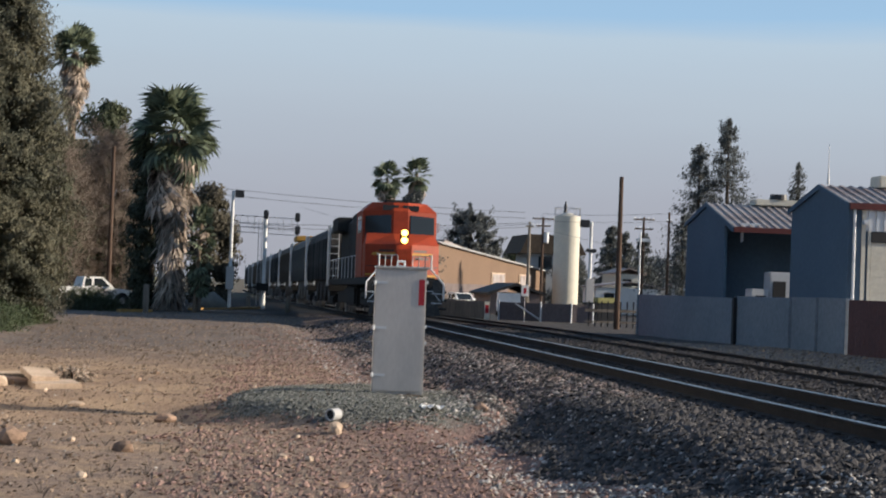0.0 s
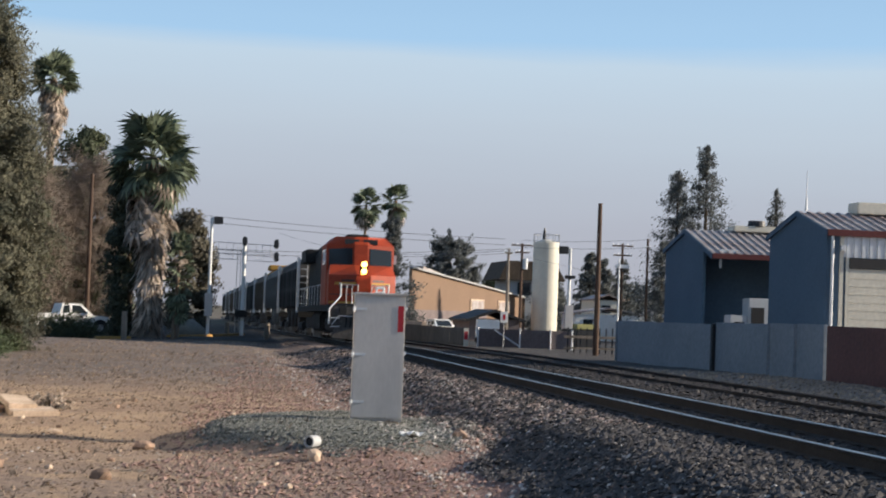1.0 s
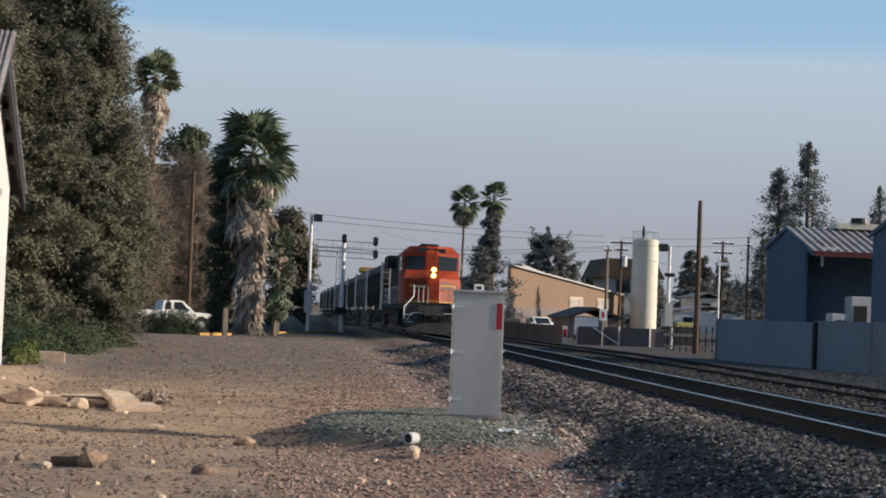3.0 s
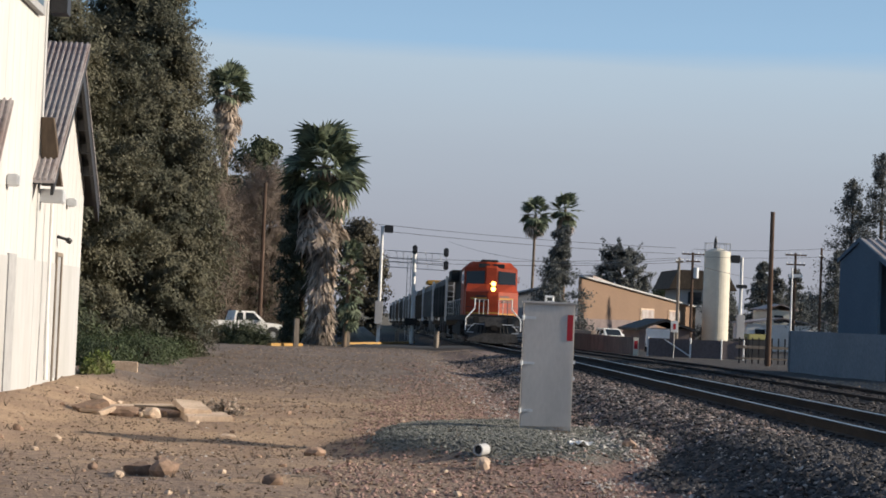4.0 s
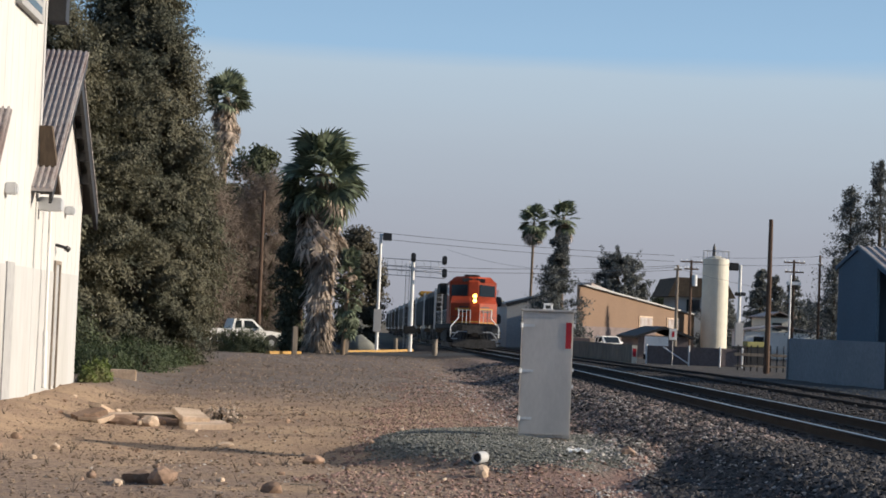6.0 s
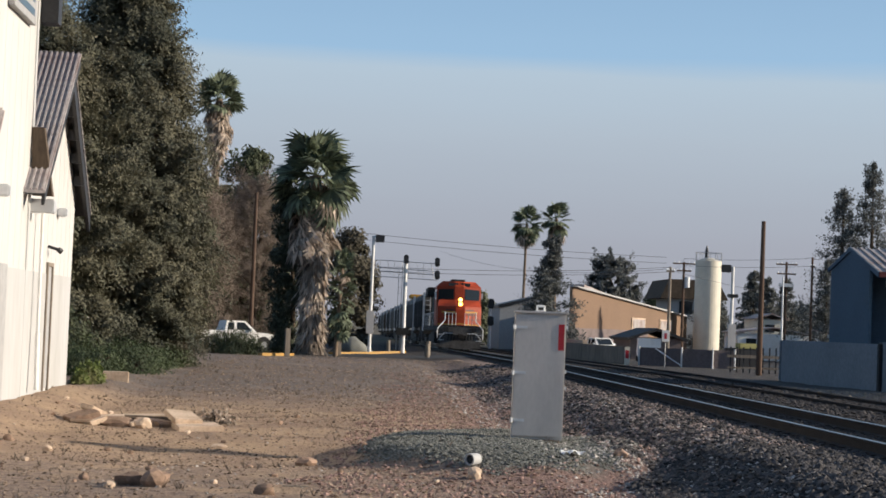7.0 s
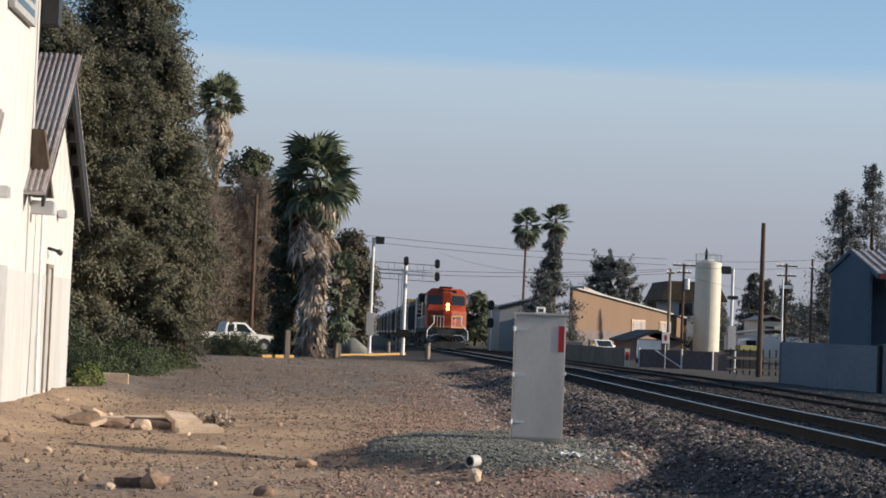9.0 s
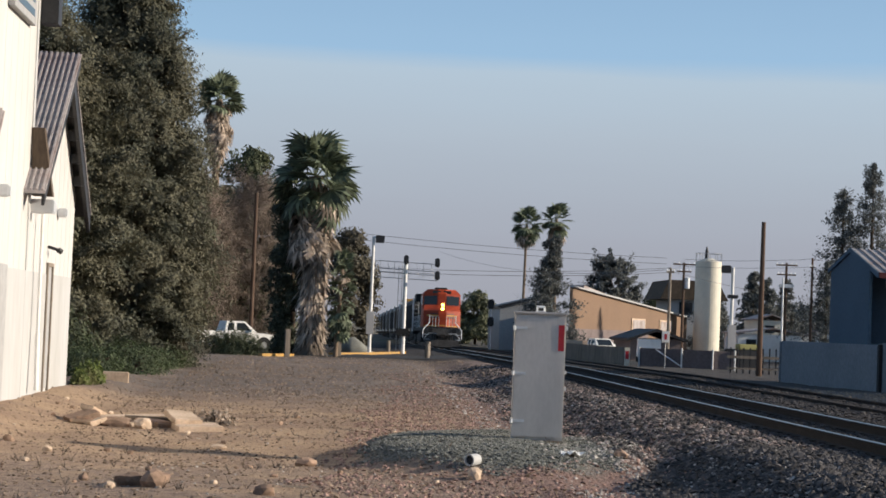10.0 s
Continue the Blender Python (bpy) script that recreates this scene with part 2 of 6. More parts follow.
def rod(bm, a, b, r, r2=None, seg=10):
    """A tapered round bar from a to b."""
    a, b = Vector(a), Vector(b)
    r2 = r if r2 is None else r2
    turn = (b - a).to_track_quat("Z", "Y").to_matrix()
    rings = []
    for p, rr in ((a, r), (b, r2)):
        rings.append([bm.verts.new(p + turn @ Vector((rr * math.cos(k * math.tau / seg), rr * math.sin(k * math.tau / seg), 0))) for k in range(seg)])
    for k in range(seg):
        bm.faces.new((rings[0][k], rings[0][(k + 1) % seg], rings[1][(k + 1) % seg], rings[1][k]))
    bm.faces.new(rings[0][::-1])
    bm.faces.new(rings[1])
    return bm


def rods(*list_of, seg=10):
    bm = bmesh.new()
    for q in list_of:
        rod(bm, *q, seg=seg)
    return bm


def prism(bm, outline, axis, a, b):
    """An outline of (u, v) pairs drawn out along an axis from a to b. axis x: u=y, v=z; y: u=x, v=z; z: u=x, v=y."""
    def at(u, v, w):
        return {"x": (w, u, v), "y": (u, w, v), "z": (u, v, w)}[axis]
    low = [bm.verts.new(at(u, v, a)) for u, v in outline]
    top = [bm.verts.new(at(u, v, b)) for u, v in outline]
    n = len(outline)
    for k in range(n):
        bm.faces.new((low[k], low[(k + 1) % n], top[(k + 1) % n], top[k]))
    bm.faces.new(low[::-1])
    bm.faces.new(top)
    bmesh.ops.recalc_face_normals(bm, faces=bm.faces[:])
    return bm


def prisms(*list_of):
    bm = bmesh.new()
    for q in list_of:
        prism(bm, *q)
    return bm


def loft(bm, low, z0, high, z1):
    a = [bm.verts.new((x, y, z0)) for x, y in low]
    b = [bm.verts.new((x, y, z1)) for x, y in high]
    n = len(low)
    for k in range(n):
        bm.faces.new((a[k], a[(k + 1) % n], b[(k + 1) % n], b[k]))
    bm.faces.new(a[::-1])
    bm.faces.new(b)
    bmesh.ops.recalc_face_normals(bm, faces=bm.faces[:])
    return bm


# ---- the lie of the land ----
TRACK_X, SIDING_X, GRADE, LEAN = 8.1, 12.5, 0.0057, 0.0036


def lean(y):
    """How far the tracks have drawn to the east at y."""
    return LEAN * np.clip(np.asarray(y, dtype=float) - 30.0, 0, 400)


def rail_z(y):
    """Height of the rail heads: level, then gently falling."""
    return 0.41 - GRADE * np.clip(np.asarray(y, dtype=float) - 65.0, 0, 120)


def smooth(a, b, x):
    t = np.clip((x - a) / (b - a), 0, 1)
    return t * t * (3 - 2 * t)


def waves(x, y, f, s):
    return (np.sin(x * f + s) * np.cos(y * f * 0.83 + 1.7 * s) + 0.6 * np.sin(x * f * 2.3 + y * f * 1.9 + s * 3.1) + 0.4 * np.cos(x * f * 4.1 - y * f * 3.7 + s)) / 2


def ground_z(x, y):
    x, y = np.asarray(x, dtype=float), np.asarray(y, dtype=float)
    fall = -GRADE * np.clip(y - 90.0, 0, 95)
    near = 1 - smooth(55, 110, y)
    z = fall + near * (0.035 * waves(x, y, 0.9, 0.3) + 0.012 * waves(x, y, 3.1, 1.1)) - 0.28 * near * smooth(4.6, 3.4, x) * smooth(-6.0, -4.6, x) * (1 - smooth(36, 66, y))
    # ballast bed under both tracks, with a ditch on the near side
    crest = rail_z(y) - 0.19
    edge = 0.22 * waves(x * 0.3, y, 0.45, 2.0)
    bed = smooth(4.45 + edge, 5.75 + 0.75 * smooth(22, 29, y) + edge * 0.7, x) * (1 - smooth(14.2, 16.0, x) * smooth(46, 74, y))
    ditch = -0.17 * near * smooth(2.9, 4.4, x) * (1 - smooth(4.6, 6.2, x)) * smooth(14, 20, y)
    z = z * (1 - bed) + crest * bed + ditch * (1 - bed)
    z = z + 0.03 * bed * near * waves(x, y, 2.6, 4.0)
    z = z - 0.12 * np.exp(-((x + 1.4) / 2.3) ** 4 - ((y - 27.4) / 2.2) ** 4)
    # mound of grey gravel under the cabinet
    mx, my = (x - 2.5) / (2.2 + 0.15 * waves(x, y, 1.3, 0.7)), (y - 27.4) / 3.5
    z = z + 0.345 * np.exp(-((mx ** 2 + my ** 2) ** 4.2)) * (1 - bed)
    return z


def axis(a, b, near0, near1, step, grow):
    """Grid lines: even within a stretch, ever wider outside it."""
    v = list(np.arange(near0, near1 + 1e-6, step))
    s, p = step, near1
    while p < b:
        s *= grow
        p += s
        v.append(min(p, b))
    s, p = step, near0
    while p > a:
        s *= grow
        p -= s
        v.insert(0, max(p, a))
    return np.array(v)


def ground_material():
    m = bpy.data.materials.new("earth and gravel")
    m.use_nodes = True
    n, l = m.node_tree.nodes, m.node_tree.links
    b = n["Principled BSDF"]
    b.inputs["Roughness"].default_value = 0.95
    b.inputs["Specular IOR Level"].default_value = 0.15
    geo, sep = n.new("ShaderNodeNewGeometry"), n.new("ShaderNodeSeparateXYZ")
    l.new(geo.outputs["Position"], sep.inputs[0])

    def noisy(scale, detail=5.0, rough=0.6):
        t = n.new("ShaderNodeTexNoise")
        t.inputs["Scale"].default_value, t.inputs["Detail"].default_value, t.inputs["Roughness"].default_value = scale, detail, rough
        l.new(geo.outputs["Position"], t.inputs["Vector"])
        return t.outputs["Fac"]

    def calc(op, a, c, d=None):
        q = n.new("ShaderNodeMath")
        q.operation = op
        for i, v in enumerate((a, c, d)):
            if v is None:
                continue
            if isinstance(v, (int, float)):
                q.inputs[i].default_value = v
            else:
                l.new(v, q.inputs[i])
        return q.outputs[0]

    def step(value, lo, hi):
        q = n.new("ShaderNodeMapRange")
        q.interpolation_type = "SMOOTHSTEP"
        q.inputs["From Min"].default_value, q.inputs["From Max"].default_value = lo, hi
        l.new(value, q.inputs["Value"])
        return q.outputs["Result"]

    def blend(f, a, c):
        q = n.new("ShaderNodeMix")
        q.data_type = "RGBA"
        for key, v in (("Factor", f), ("A", a), ("B", c)):
            if isinstance(v, tuple):
                q.inputs[key].default_value = (*v, 1)
            else:
                l.new(v, q.inputs[key])
        return q.outputs["Result"]

    x, y = sep.outputs["X"], sep.outputs["Y"]
    wob = calc("MULTIPLY_ADD", noisy(0.35), 5.0, -2.5)
    soil = blend(step(noisy(0.6), 0.38, 0.62), (0.42, 0.30, 0.198), (0.30, 0.212, 0.15))
    soil = blend(step(noisy(9.0), 0.45, 0.75), soil, (0.25, 0.17, 0.12))
    red = blend(step(noisy(14.0), 0.42, 0.7), (0.25, 0.166, 0.138), (0.148, 0.108, 0.096))
    grey = blend(step(noisy(16.0), 0.4, 0.7), (0.215, 0.18, 0.155), (0.14, 0.124, 0.113))
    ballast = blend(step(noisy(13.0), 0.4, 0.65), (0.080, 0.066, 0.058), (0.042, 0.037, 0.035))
    grey = blend(step(noisy(2.2), 0.42, 0.66), grey, (0.19, 0.135, 0.105))
    grey = blend(step(noisy(0.45), 0.5, 0.72), grey, (0.26, 0.21, 0.17))
    col = blend(step(calc("ADD", y, wob), 38.0, 50.0), soil, grey)
    close = calc("MULTIPLY", step(calc("SUBTRACT", calc("MULTIPLY", wob, 1.6), y), -30.0, -22.0), step(noisy(1.1), 0.3, 0.55))
    col = blend(close, col, blend(step(noisy(7.0), 0.42, 0.66), (0.325, 0.238, 0.178), (0.195, 0.143, 0.112)))
    col = blend(step(calc("ADD", calc("MULTIPLY_ADD", y, -0.055, x), calc("MULTIPLY", wob, 0.45)), 0.0, 1.6), col, red)
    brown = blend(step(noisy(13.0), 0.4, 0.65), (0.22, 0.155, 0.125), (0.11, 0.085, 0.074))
    # bank dark when near, paler beyond: slope's shade and sunlight put into the colour
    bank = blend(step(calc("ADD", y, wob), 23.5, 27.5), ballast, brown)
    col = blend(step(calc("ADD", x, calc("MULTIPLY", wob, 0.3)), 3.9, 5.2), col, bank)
    # paler crest: sunlight on the shoulder's top edge, painted in
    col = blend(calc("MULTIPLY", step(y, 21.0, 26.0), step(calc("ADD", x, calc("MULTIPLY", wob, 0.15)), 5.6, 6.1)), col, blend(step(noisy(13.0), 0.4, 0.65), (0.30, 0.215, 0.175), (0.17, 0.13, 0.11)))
    # between the rails: oil-dark, with shade painted in as well
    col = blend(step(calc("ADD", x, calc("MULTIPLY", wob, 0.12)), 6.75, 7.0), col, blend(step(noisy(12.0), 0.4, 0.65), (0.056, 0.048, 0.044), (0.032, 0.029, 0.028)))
    ex, ey = calc("MULTIPLY_ADD", x, 0.46, -1.15), calc("MULTIPLY_ADD", y, 0.29, -7.95)
    heap = calc("ADD", calc("MULTIPLY_ADD", ex, ex, calc("MULTIPLY", ey, ey)), calc("MULTIPLY_ADD", noisy(2.5), 0.8, -0.4))
    green = blend(step(noisy(15.0), 0.4, 0.68), (0.175, 0.172, 0.148), (0.10, 0.10, 0.09))
    col = blend(step(heap, 0.75, 1.15), green, col)
    col = blend(step(calc("ADD", x, calc("MULTIPLY", wob, 0.3)), 13.3, 14.2), col, blend(step(calc("ADD", y, wob), 52.0, 62.0), (0.24, 0.185, 0.15), (0.085, 0.074, 0.066)))
    far = blend(step(noisy(0.05), 0.4, 0.6), (0.13, 0.12, 0.085), (0.17, 0.14, 0.11))
    col = blend(step(y, 78.0, 96.0), col, blend(step(noisy(3.0), 0.4, 0.65), (0.062, 0.053, 0.047), (0.036, 0.033, 0.031)))
    yard = calc("MULTIPLY", step(x, 13.0, 14.0), calc("MULTIPLY", step(y, 56.0, 64.0), step(calc("MULTIPLY", y, -1.0), -150.0, -120.0)))
    col = blend(yard, col, blend(step(noisy(2.0), 0.4, 0.65), (0.10, 0.089, 0.081), (0.066, 0.060, 0.057)))
    col = blend(step(y, 170.0, 230.0), col, far)
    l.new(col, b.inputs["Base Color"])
    bp = n.new("ShaderNodeBump")
    bp.inputs["Strength"].default_value, bp.inputs["Distance"].default_value = 0.8, 0.06
    l.new(calc("ADD", noisy(11.0), calc("MULTIPLY", noisy(30.0), 0.5)), bp.inputs["Height"])
    l.new(bp.outputs["Normal"], b.inputs["Normal"])
    return m


def build_ground():
    xs, ys = axis(-2500, 2500, -8.0, 16.5, 0.22, 1.14), axis(-400, 4000, 7.0, 62.0, 0.25, 1.09)
    gx, gy = np.meshgrid(xs, ys)
    v = np.stack([gx.ravel(), gy.ravel(), ground_z(gx, gy).ravel()], 1)
    w, h = len(xs), len(ys)
    i = (np.arange(h - 1)[:, None] * w + np.arange(w - 1)[None, :]).ravel()
    f = np.stack([i, i + 1, i + 1 + w, i + w], 1)
    M["ground"] = ground_material()
    g = hang("ground", mesh_of("ground", v, f, "ground"), None, smooth=True)
    tagged(g, "dry tan earth and gravel sloping up to track ballast", "ground", kind="structure")


def stones(name, n, xr, yr, size, mat, label, keep, seed, flat=0.7, parent=None):
    """Many loose stones lying on the ground, in one mesh."""
    rng = np.random.default_rng(seed)
    x, y = rng.uniform(*xr, n * 3), rng.uniform(*yr, n * 3)
    ok = keep(x, y, rng)
    x, y = x[ok][:n], y[ok][:n]
    n = len(x)
    s = size[0] + (size[1] - size[0]) * rng.random(n) ** 2.5
    base = np.array([(1, 0, 0), (0.3, 0.95, 0), (-0.85, 0.5, 0), (-0.7, -0.7, 0), (0.4, -0.9, 0), (0.1, 0.1, 0.9), (0, 0, -0.6)])
    tri = np.array([(0, 1, 5), (1, 2, 5), (2, 3, 5), (3, 4, 5), (4, 0, 5), (1, 0, 6), (2, 1, 6), (3, 2, 6), (4, 3, 6), (0, 4, 6)])
    a = rng.random(n) * math.tau
    p = base[None] * (1 + 0.45 * (rng.random((n, 7, 3)) - 0.5)) * s[:, None, None]
    p[:, :, 2] *= flat
    tilt = (rng.random((n, 2)) - 0.5) * 0.9
    p[:, :, 2] += p[:, :, 0] * tilt[:, :1] + p[:, :, 1] * tilt[:, 1:]
    c, d = np.cos(a)[:, None], np.sin(a)[:, None]
    q = np.stack([p[:, :, 0] * c - p[:, :, 1] * d + x[:, None], p[:, :, 0] * d + p[:, :, 1] * c + y[:, None], p[:, :, 2] + (ground_z(x, y) + 0.25 * s * flat)[:, None]], 2)
    f = (tri[None] + (np.arange(n) * 7)[:, None, None]).reshape(-1, 3)
    ob = hang(name, mesh_of(name, q.reshape(-1, 3), f, mat), None)
    return tagged(ob, label, "gravel", kind="stuff")


def build_stones():
    # albedo lowered for the bank's shaded slope; between the rails for oil and shade
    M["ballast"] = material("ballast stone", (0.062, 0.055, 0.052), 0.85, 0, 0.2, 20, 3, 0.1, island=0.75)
    M["shaded_oily_stone"] = material("ballast stone dark with oil and painted shade", (0.052, 0.046, 0.044), 0.8, 0, 0.2, 20, 3, 0.1, island=0.6)
    M["pale_stone"] = material("pale ballast stone", (0.42, 0.38, 0.34), 0.85, 0, 0.2, 20, 3, 0.1, island=0.4)
    M["red_stone"] = material("reddish gravel", (0.29, 0.185, 0.15), 0.9, 0, 0.2, 20, 3, 0.1, island=0.5)
    M["mixed_stone"] = material("mixed brown gravel", (0.245, 0.19, 0.166), 0.9, 0, 0.2, 20, 3, 0.1, island=0.6)
    M["green_stone"] = material("grey-green gravel", (0.178, 0.178, 0.155), 0.9, 0, 0.2, 20, 3, 0.1, island=0.45)
    M["earth_stone"] = material("earthy pebble", (0.32, 0.235, 0.165), 0.9, 0, 0.2, 20, 3, 0.1, island=0.45)

    def near(x, y, rng):
        return rng.random(len(x)) < np.clip(1.7 - y / 40, 0.12, 1)
    def off_heap(x, y):
        return ((x - 2.5) / 2.1) ** 2 + ((y - 27.4) / 3.3) ** 2 > 0.95 + 0.25 * waves(x, y, 2.0, 0.5)
    stones("verge_gravel", 4200, (13.4, 18.0), (28, 56), (0.02, 0.06), "earth_stone", "tan gravel strip between the siding and the yard wall", near, 21)
    # stone tones split near y 25 like the ground: sunlit beyond, shaded nearer
    stones("crest_gravel", 15000, (4.0, 6.95), (20, 75), (0.015, 0.05), "mixed_stone", "reddish brown stones over the ballast bank",
           lambda x, y, r: near(x, y, r) & (y + 2.5 * waves(x, y, 0.9, 0.4) > 25.0), 22)
    stones("ballast_stones", 30000, (3.6, 6.9), (15, 75), (0.025, 0.075), "ballast", "loose grey ballast stones on the track shoulder, darkened as a shaded slope",
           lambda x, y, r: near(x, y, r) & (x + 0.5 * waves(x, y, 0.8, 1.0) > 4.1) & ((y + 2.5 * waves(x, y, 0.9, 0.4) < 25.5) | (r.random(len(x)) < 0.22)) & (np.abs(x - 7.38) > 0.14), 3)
    stones("pale_stones", 5600, (3.0, 6.3), (12, 70), (0.014, 0.05), "pale_stone", "scattered pale stones among the ballast", near, 4)
    stones("bank_stones", 2600, (3.3, 5.9), (14.5, 26.5), (0.016, 0.045), "pale_stone", "pale stones strewn over the dark ballast bank",
           lambda x, y, r: x + 0.4 * waves(x, y, 0.9, 1.3) > 3.8, 23)
    stones("track_ballast", 12000, (6.85, 13.7), (18, 80), (0.03, 0.07), "shaded_oily_stone", "ballast stones between the rails, dark with oil and painted shade",
           lambda x, y, r: near(x, y, r) & (np.abs(x - 7.38) > 0.14) & (np.abs(x - 8.82) > 0.14) & (np.abs(x - 11.78) > 0.14) & (np.abs(x - 13.22) > 0.14), 5)
    stones("red_gravel", 16000, (-1.0, 5.0), (15, 65), (0.012, 0.045), "red_stone", "reddish brown gravel on bare earth",
           lambda x, y, r: near(x, y, r) & off_heap(x, y) & (x + 0.7 * waves(x, y, 0.7, 3.0) - 0.055 * y > -1.4), 6)
    stones("mound_gravel", 17000, (0.0, 5.0), (23.5, 31.5), (0.012, 0.035), "green_stone", "fine grey-green gravel heaped round the cabinet",
           lambda x, y, r: ((x - 2.5) / 2.15) ** 2 + ((y - 27.4) / 3.4) ** 2 < 1 + 0.25 * waves(x, y, 2.0, 0.5), 7)
    M["clod"] = material("dark earth clod", (0.18, 0.128, 0.095), 0.95, 0, 0.2, 20, 3, 0.1, island=0.4, spec=0.1)
    stones("dark_clods", 12000, (-5.2, 3.4), (7.5, 50), (0.006, 0.034), "clod", "dark brown clods and twigs on the dry earth",
           lambda x, y, r: near(x, y, r) & off_heap(x, y) & (r.random(len(x)) < 0.2 + 0.8 * smooth(-0.3, 0.5, waves(x, y, 0.8, 6.0))), 20, 0.6)
    stones("field_stones", 9000, (-4.5, 6.0), (38, 88), (0.014, 0.042), "earth_stone", "brown stones and clods over the open ground",
           lambda x, y, r: r.random(len(x)) < 0.3 + 0.7 * smooth(-0.4, 0.5, waves(x, y, 0.5, 5.0)), 19)
    stones("near_gravel", 16000, (-3.5, 4.2), (7.5, 16.5), (0.006, 0.024), "mixed_stone", "mixed reddish gravel on bare earth",
           lambda x, y, r: r.random(len(x)) < 0.35 + 0.65 * smooth(-2.5, 1.5, x + waves(x, y, 1.1, 2.2)), 16)
    stones("near_ballast", 6500, (1.0, 6.5), (7.5, 16.5), (0.010, 0.042), "ballast", "scattered dark ballast stones on the ground",
           lambda x, y, r: r.random(len(x)) < smooth(1.2, 5.0, x + waves(x, y, 0.9, 1.2)), 17)
    stones("near_pale_stones", 1600, (-3.5, 6.5), (7.5, 40), (0.008, 0.03), "pale_stone", "small pale stones scattered on the ground", near, 18)
    stones("pebbles", 14000, (-7.0, 3.5), (7.5, 60), (0.008, 0.036), "earth_stone", "small brown pebbles and clods on dry earth", lambda x, y, r: near(x, y, r) & off_heap(x, y), 8)


build_ground()
build_stones()


# ---- tracks ----
def rail_run(parent, x, z, mat_head):
    ys = [-40, 10, 30, 65, 90, 120, 150, 185, 320]
    web = [(-0.075, -0.185), (0.075, -0.185), (0.07, -0.165), (0.012, -0.15), (0.012, -0.05), (0.036, -0.04), (0.036, -0.006), (-0.036, -0.006), (-0.036, -0.04), (-0.012, -0.05), (-0.012, -0.15), (-0.07, -0.165)]
    head = [(-0.034, -0.006), (0.034, -0.006), (0.030, 0.0), (-0.030, 0.0)]
    made = None
    for name, outline, mat in (("rail", web, "rust"), ("rail_head", head, mat_head)):
        bm = bmesh.new()
        rings = [[bm.verts.new((x + u + float(lean(y)), y, float(rail_z(y)) + z + v)) for u, v in outline] for y in ys]
        k = len(outline)
        for a, b in zip(rings, rings[1:]):
            for i in range(k):
                bm.faces.new((a[i], a[(i + 1) % k], b[(i + 1) % k], b[i]))
        bm.faces.new(rings[0]), bm.faces.new(rings[-1][::-1])
        bmesh.ops.recalc_face_normals(bm, faces=bm.faces[:])
        made = part(name, bm, mat, parent if name == "rail" else made)


def build_track(x, z, mat_head, label):
    t = thing("railway_track", pose(0, 0, 0), label, "railway track", kind="structure")
    rail_run(t, x - 0.7175 - 0.034, z, mat_head)
    rail_run(t, x + 0.7175 + 0.034, z, mat_head)
    me = bpy.data.meshes.new("tie")
    bm = boxes((-1.3, 1.3, -0.115, 0.115, -0.17, 0.0, 0.012))
    bm.to_mesh(me)
    bm.free()
    rng = random.Random(5)
    y = 14.0
    while y < 150:
        ob = hang("tie", me, "tie", t)
        ob.matrix_basis = pose(x + float(lean(y)) + rng.uniform(-0.04, 0.04), y, float(rail_z(y)) + z - 0.183, 0, 0, rng.uniform(-1, 1))
        y += 0.52
    bm = bmesh.new()
    for y in np.arange(14, 60, 0.52):
        for dx in (-0.7515 + float(lean(y)), 0.7515 + float(lean(y))):
            zz = float(rail_z(y)) + z - 0.18
            box(bm, x + dx - 0.16, x + dx + 0.16, y - 0.09, y + 0.09, zz, zz + 0.02)
    part("tie_plates", bm, "rust", t)


build_track(TRACK_X, 0.0, "rail_top", "railway track with worn bright rails on dark ballast")
build_track(SIDING_X, -0.10, "rust", "second railway track with dull rusty rails")


# ---- train ----
def wheelset(parent, x, y, r=0.46):
    bm = bmesh.new()
    rod(bm, (-0.8, 0, 0), (0.8, 0, 0), 0.08)
    for s in (-1, 1):
        rod(bm, (s * 0.68, 0, 0), (s * 0.81, 0, 0), r, seg=20)
        rod(bm, (s * 0.64, 0, 0), (s * 0.69, 0, 0), r + 0.03, seg=20)
        rod(bm, (s * 0.81, 0, 0), (s * 0.84, 0, 0), r * 0.72, r * 0.66, seg=16)
    ob = part("wheelset", bm, "steel", parent)
    ob.matrix_basis = pose(x, y, r)
    return ob


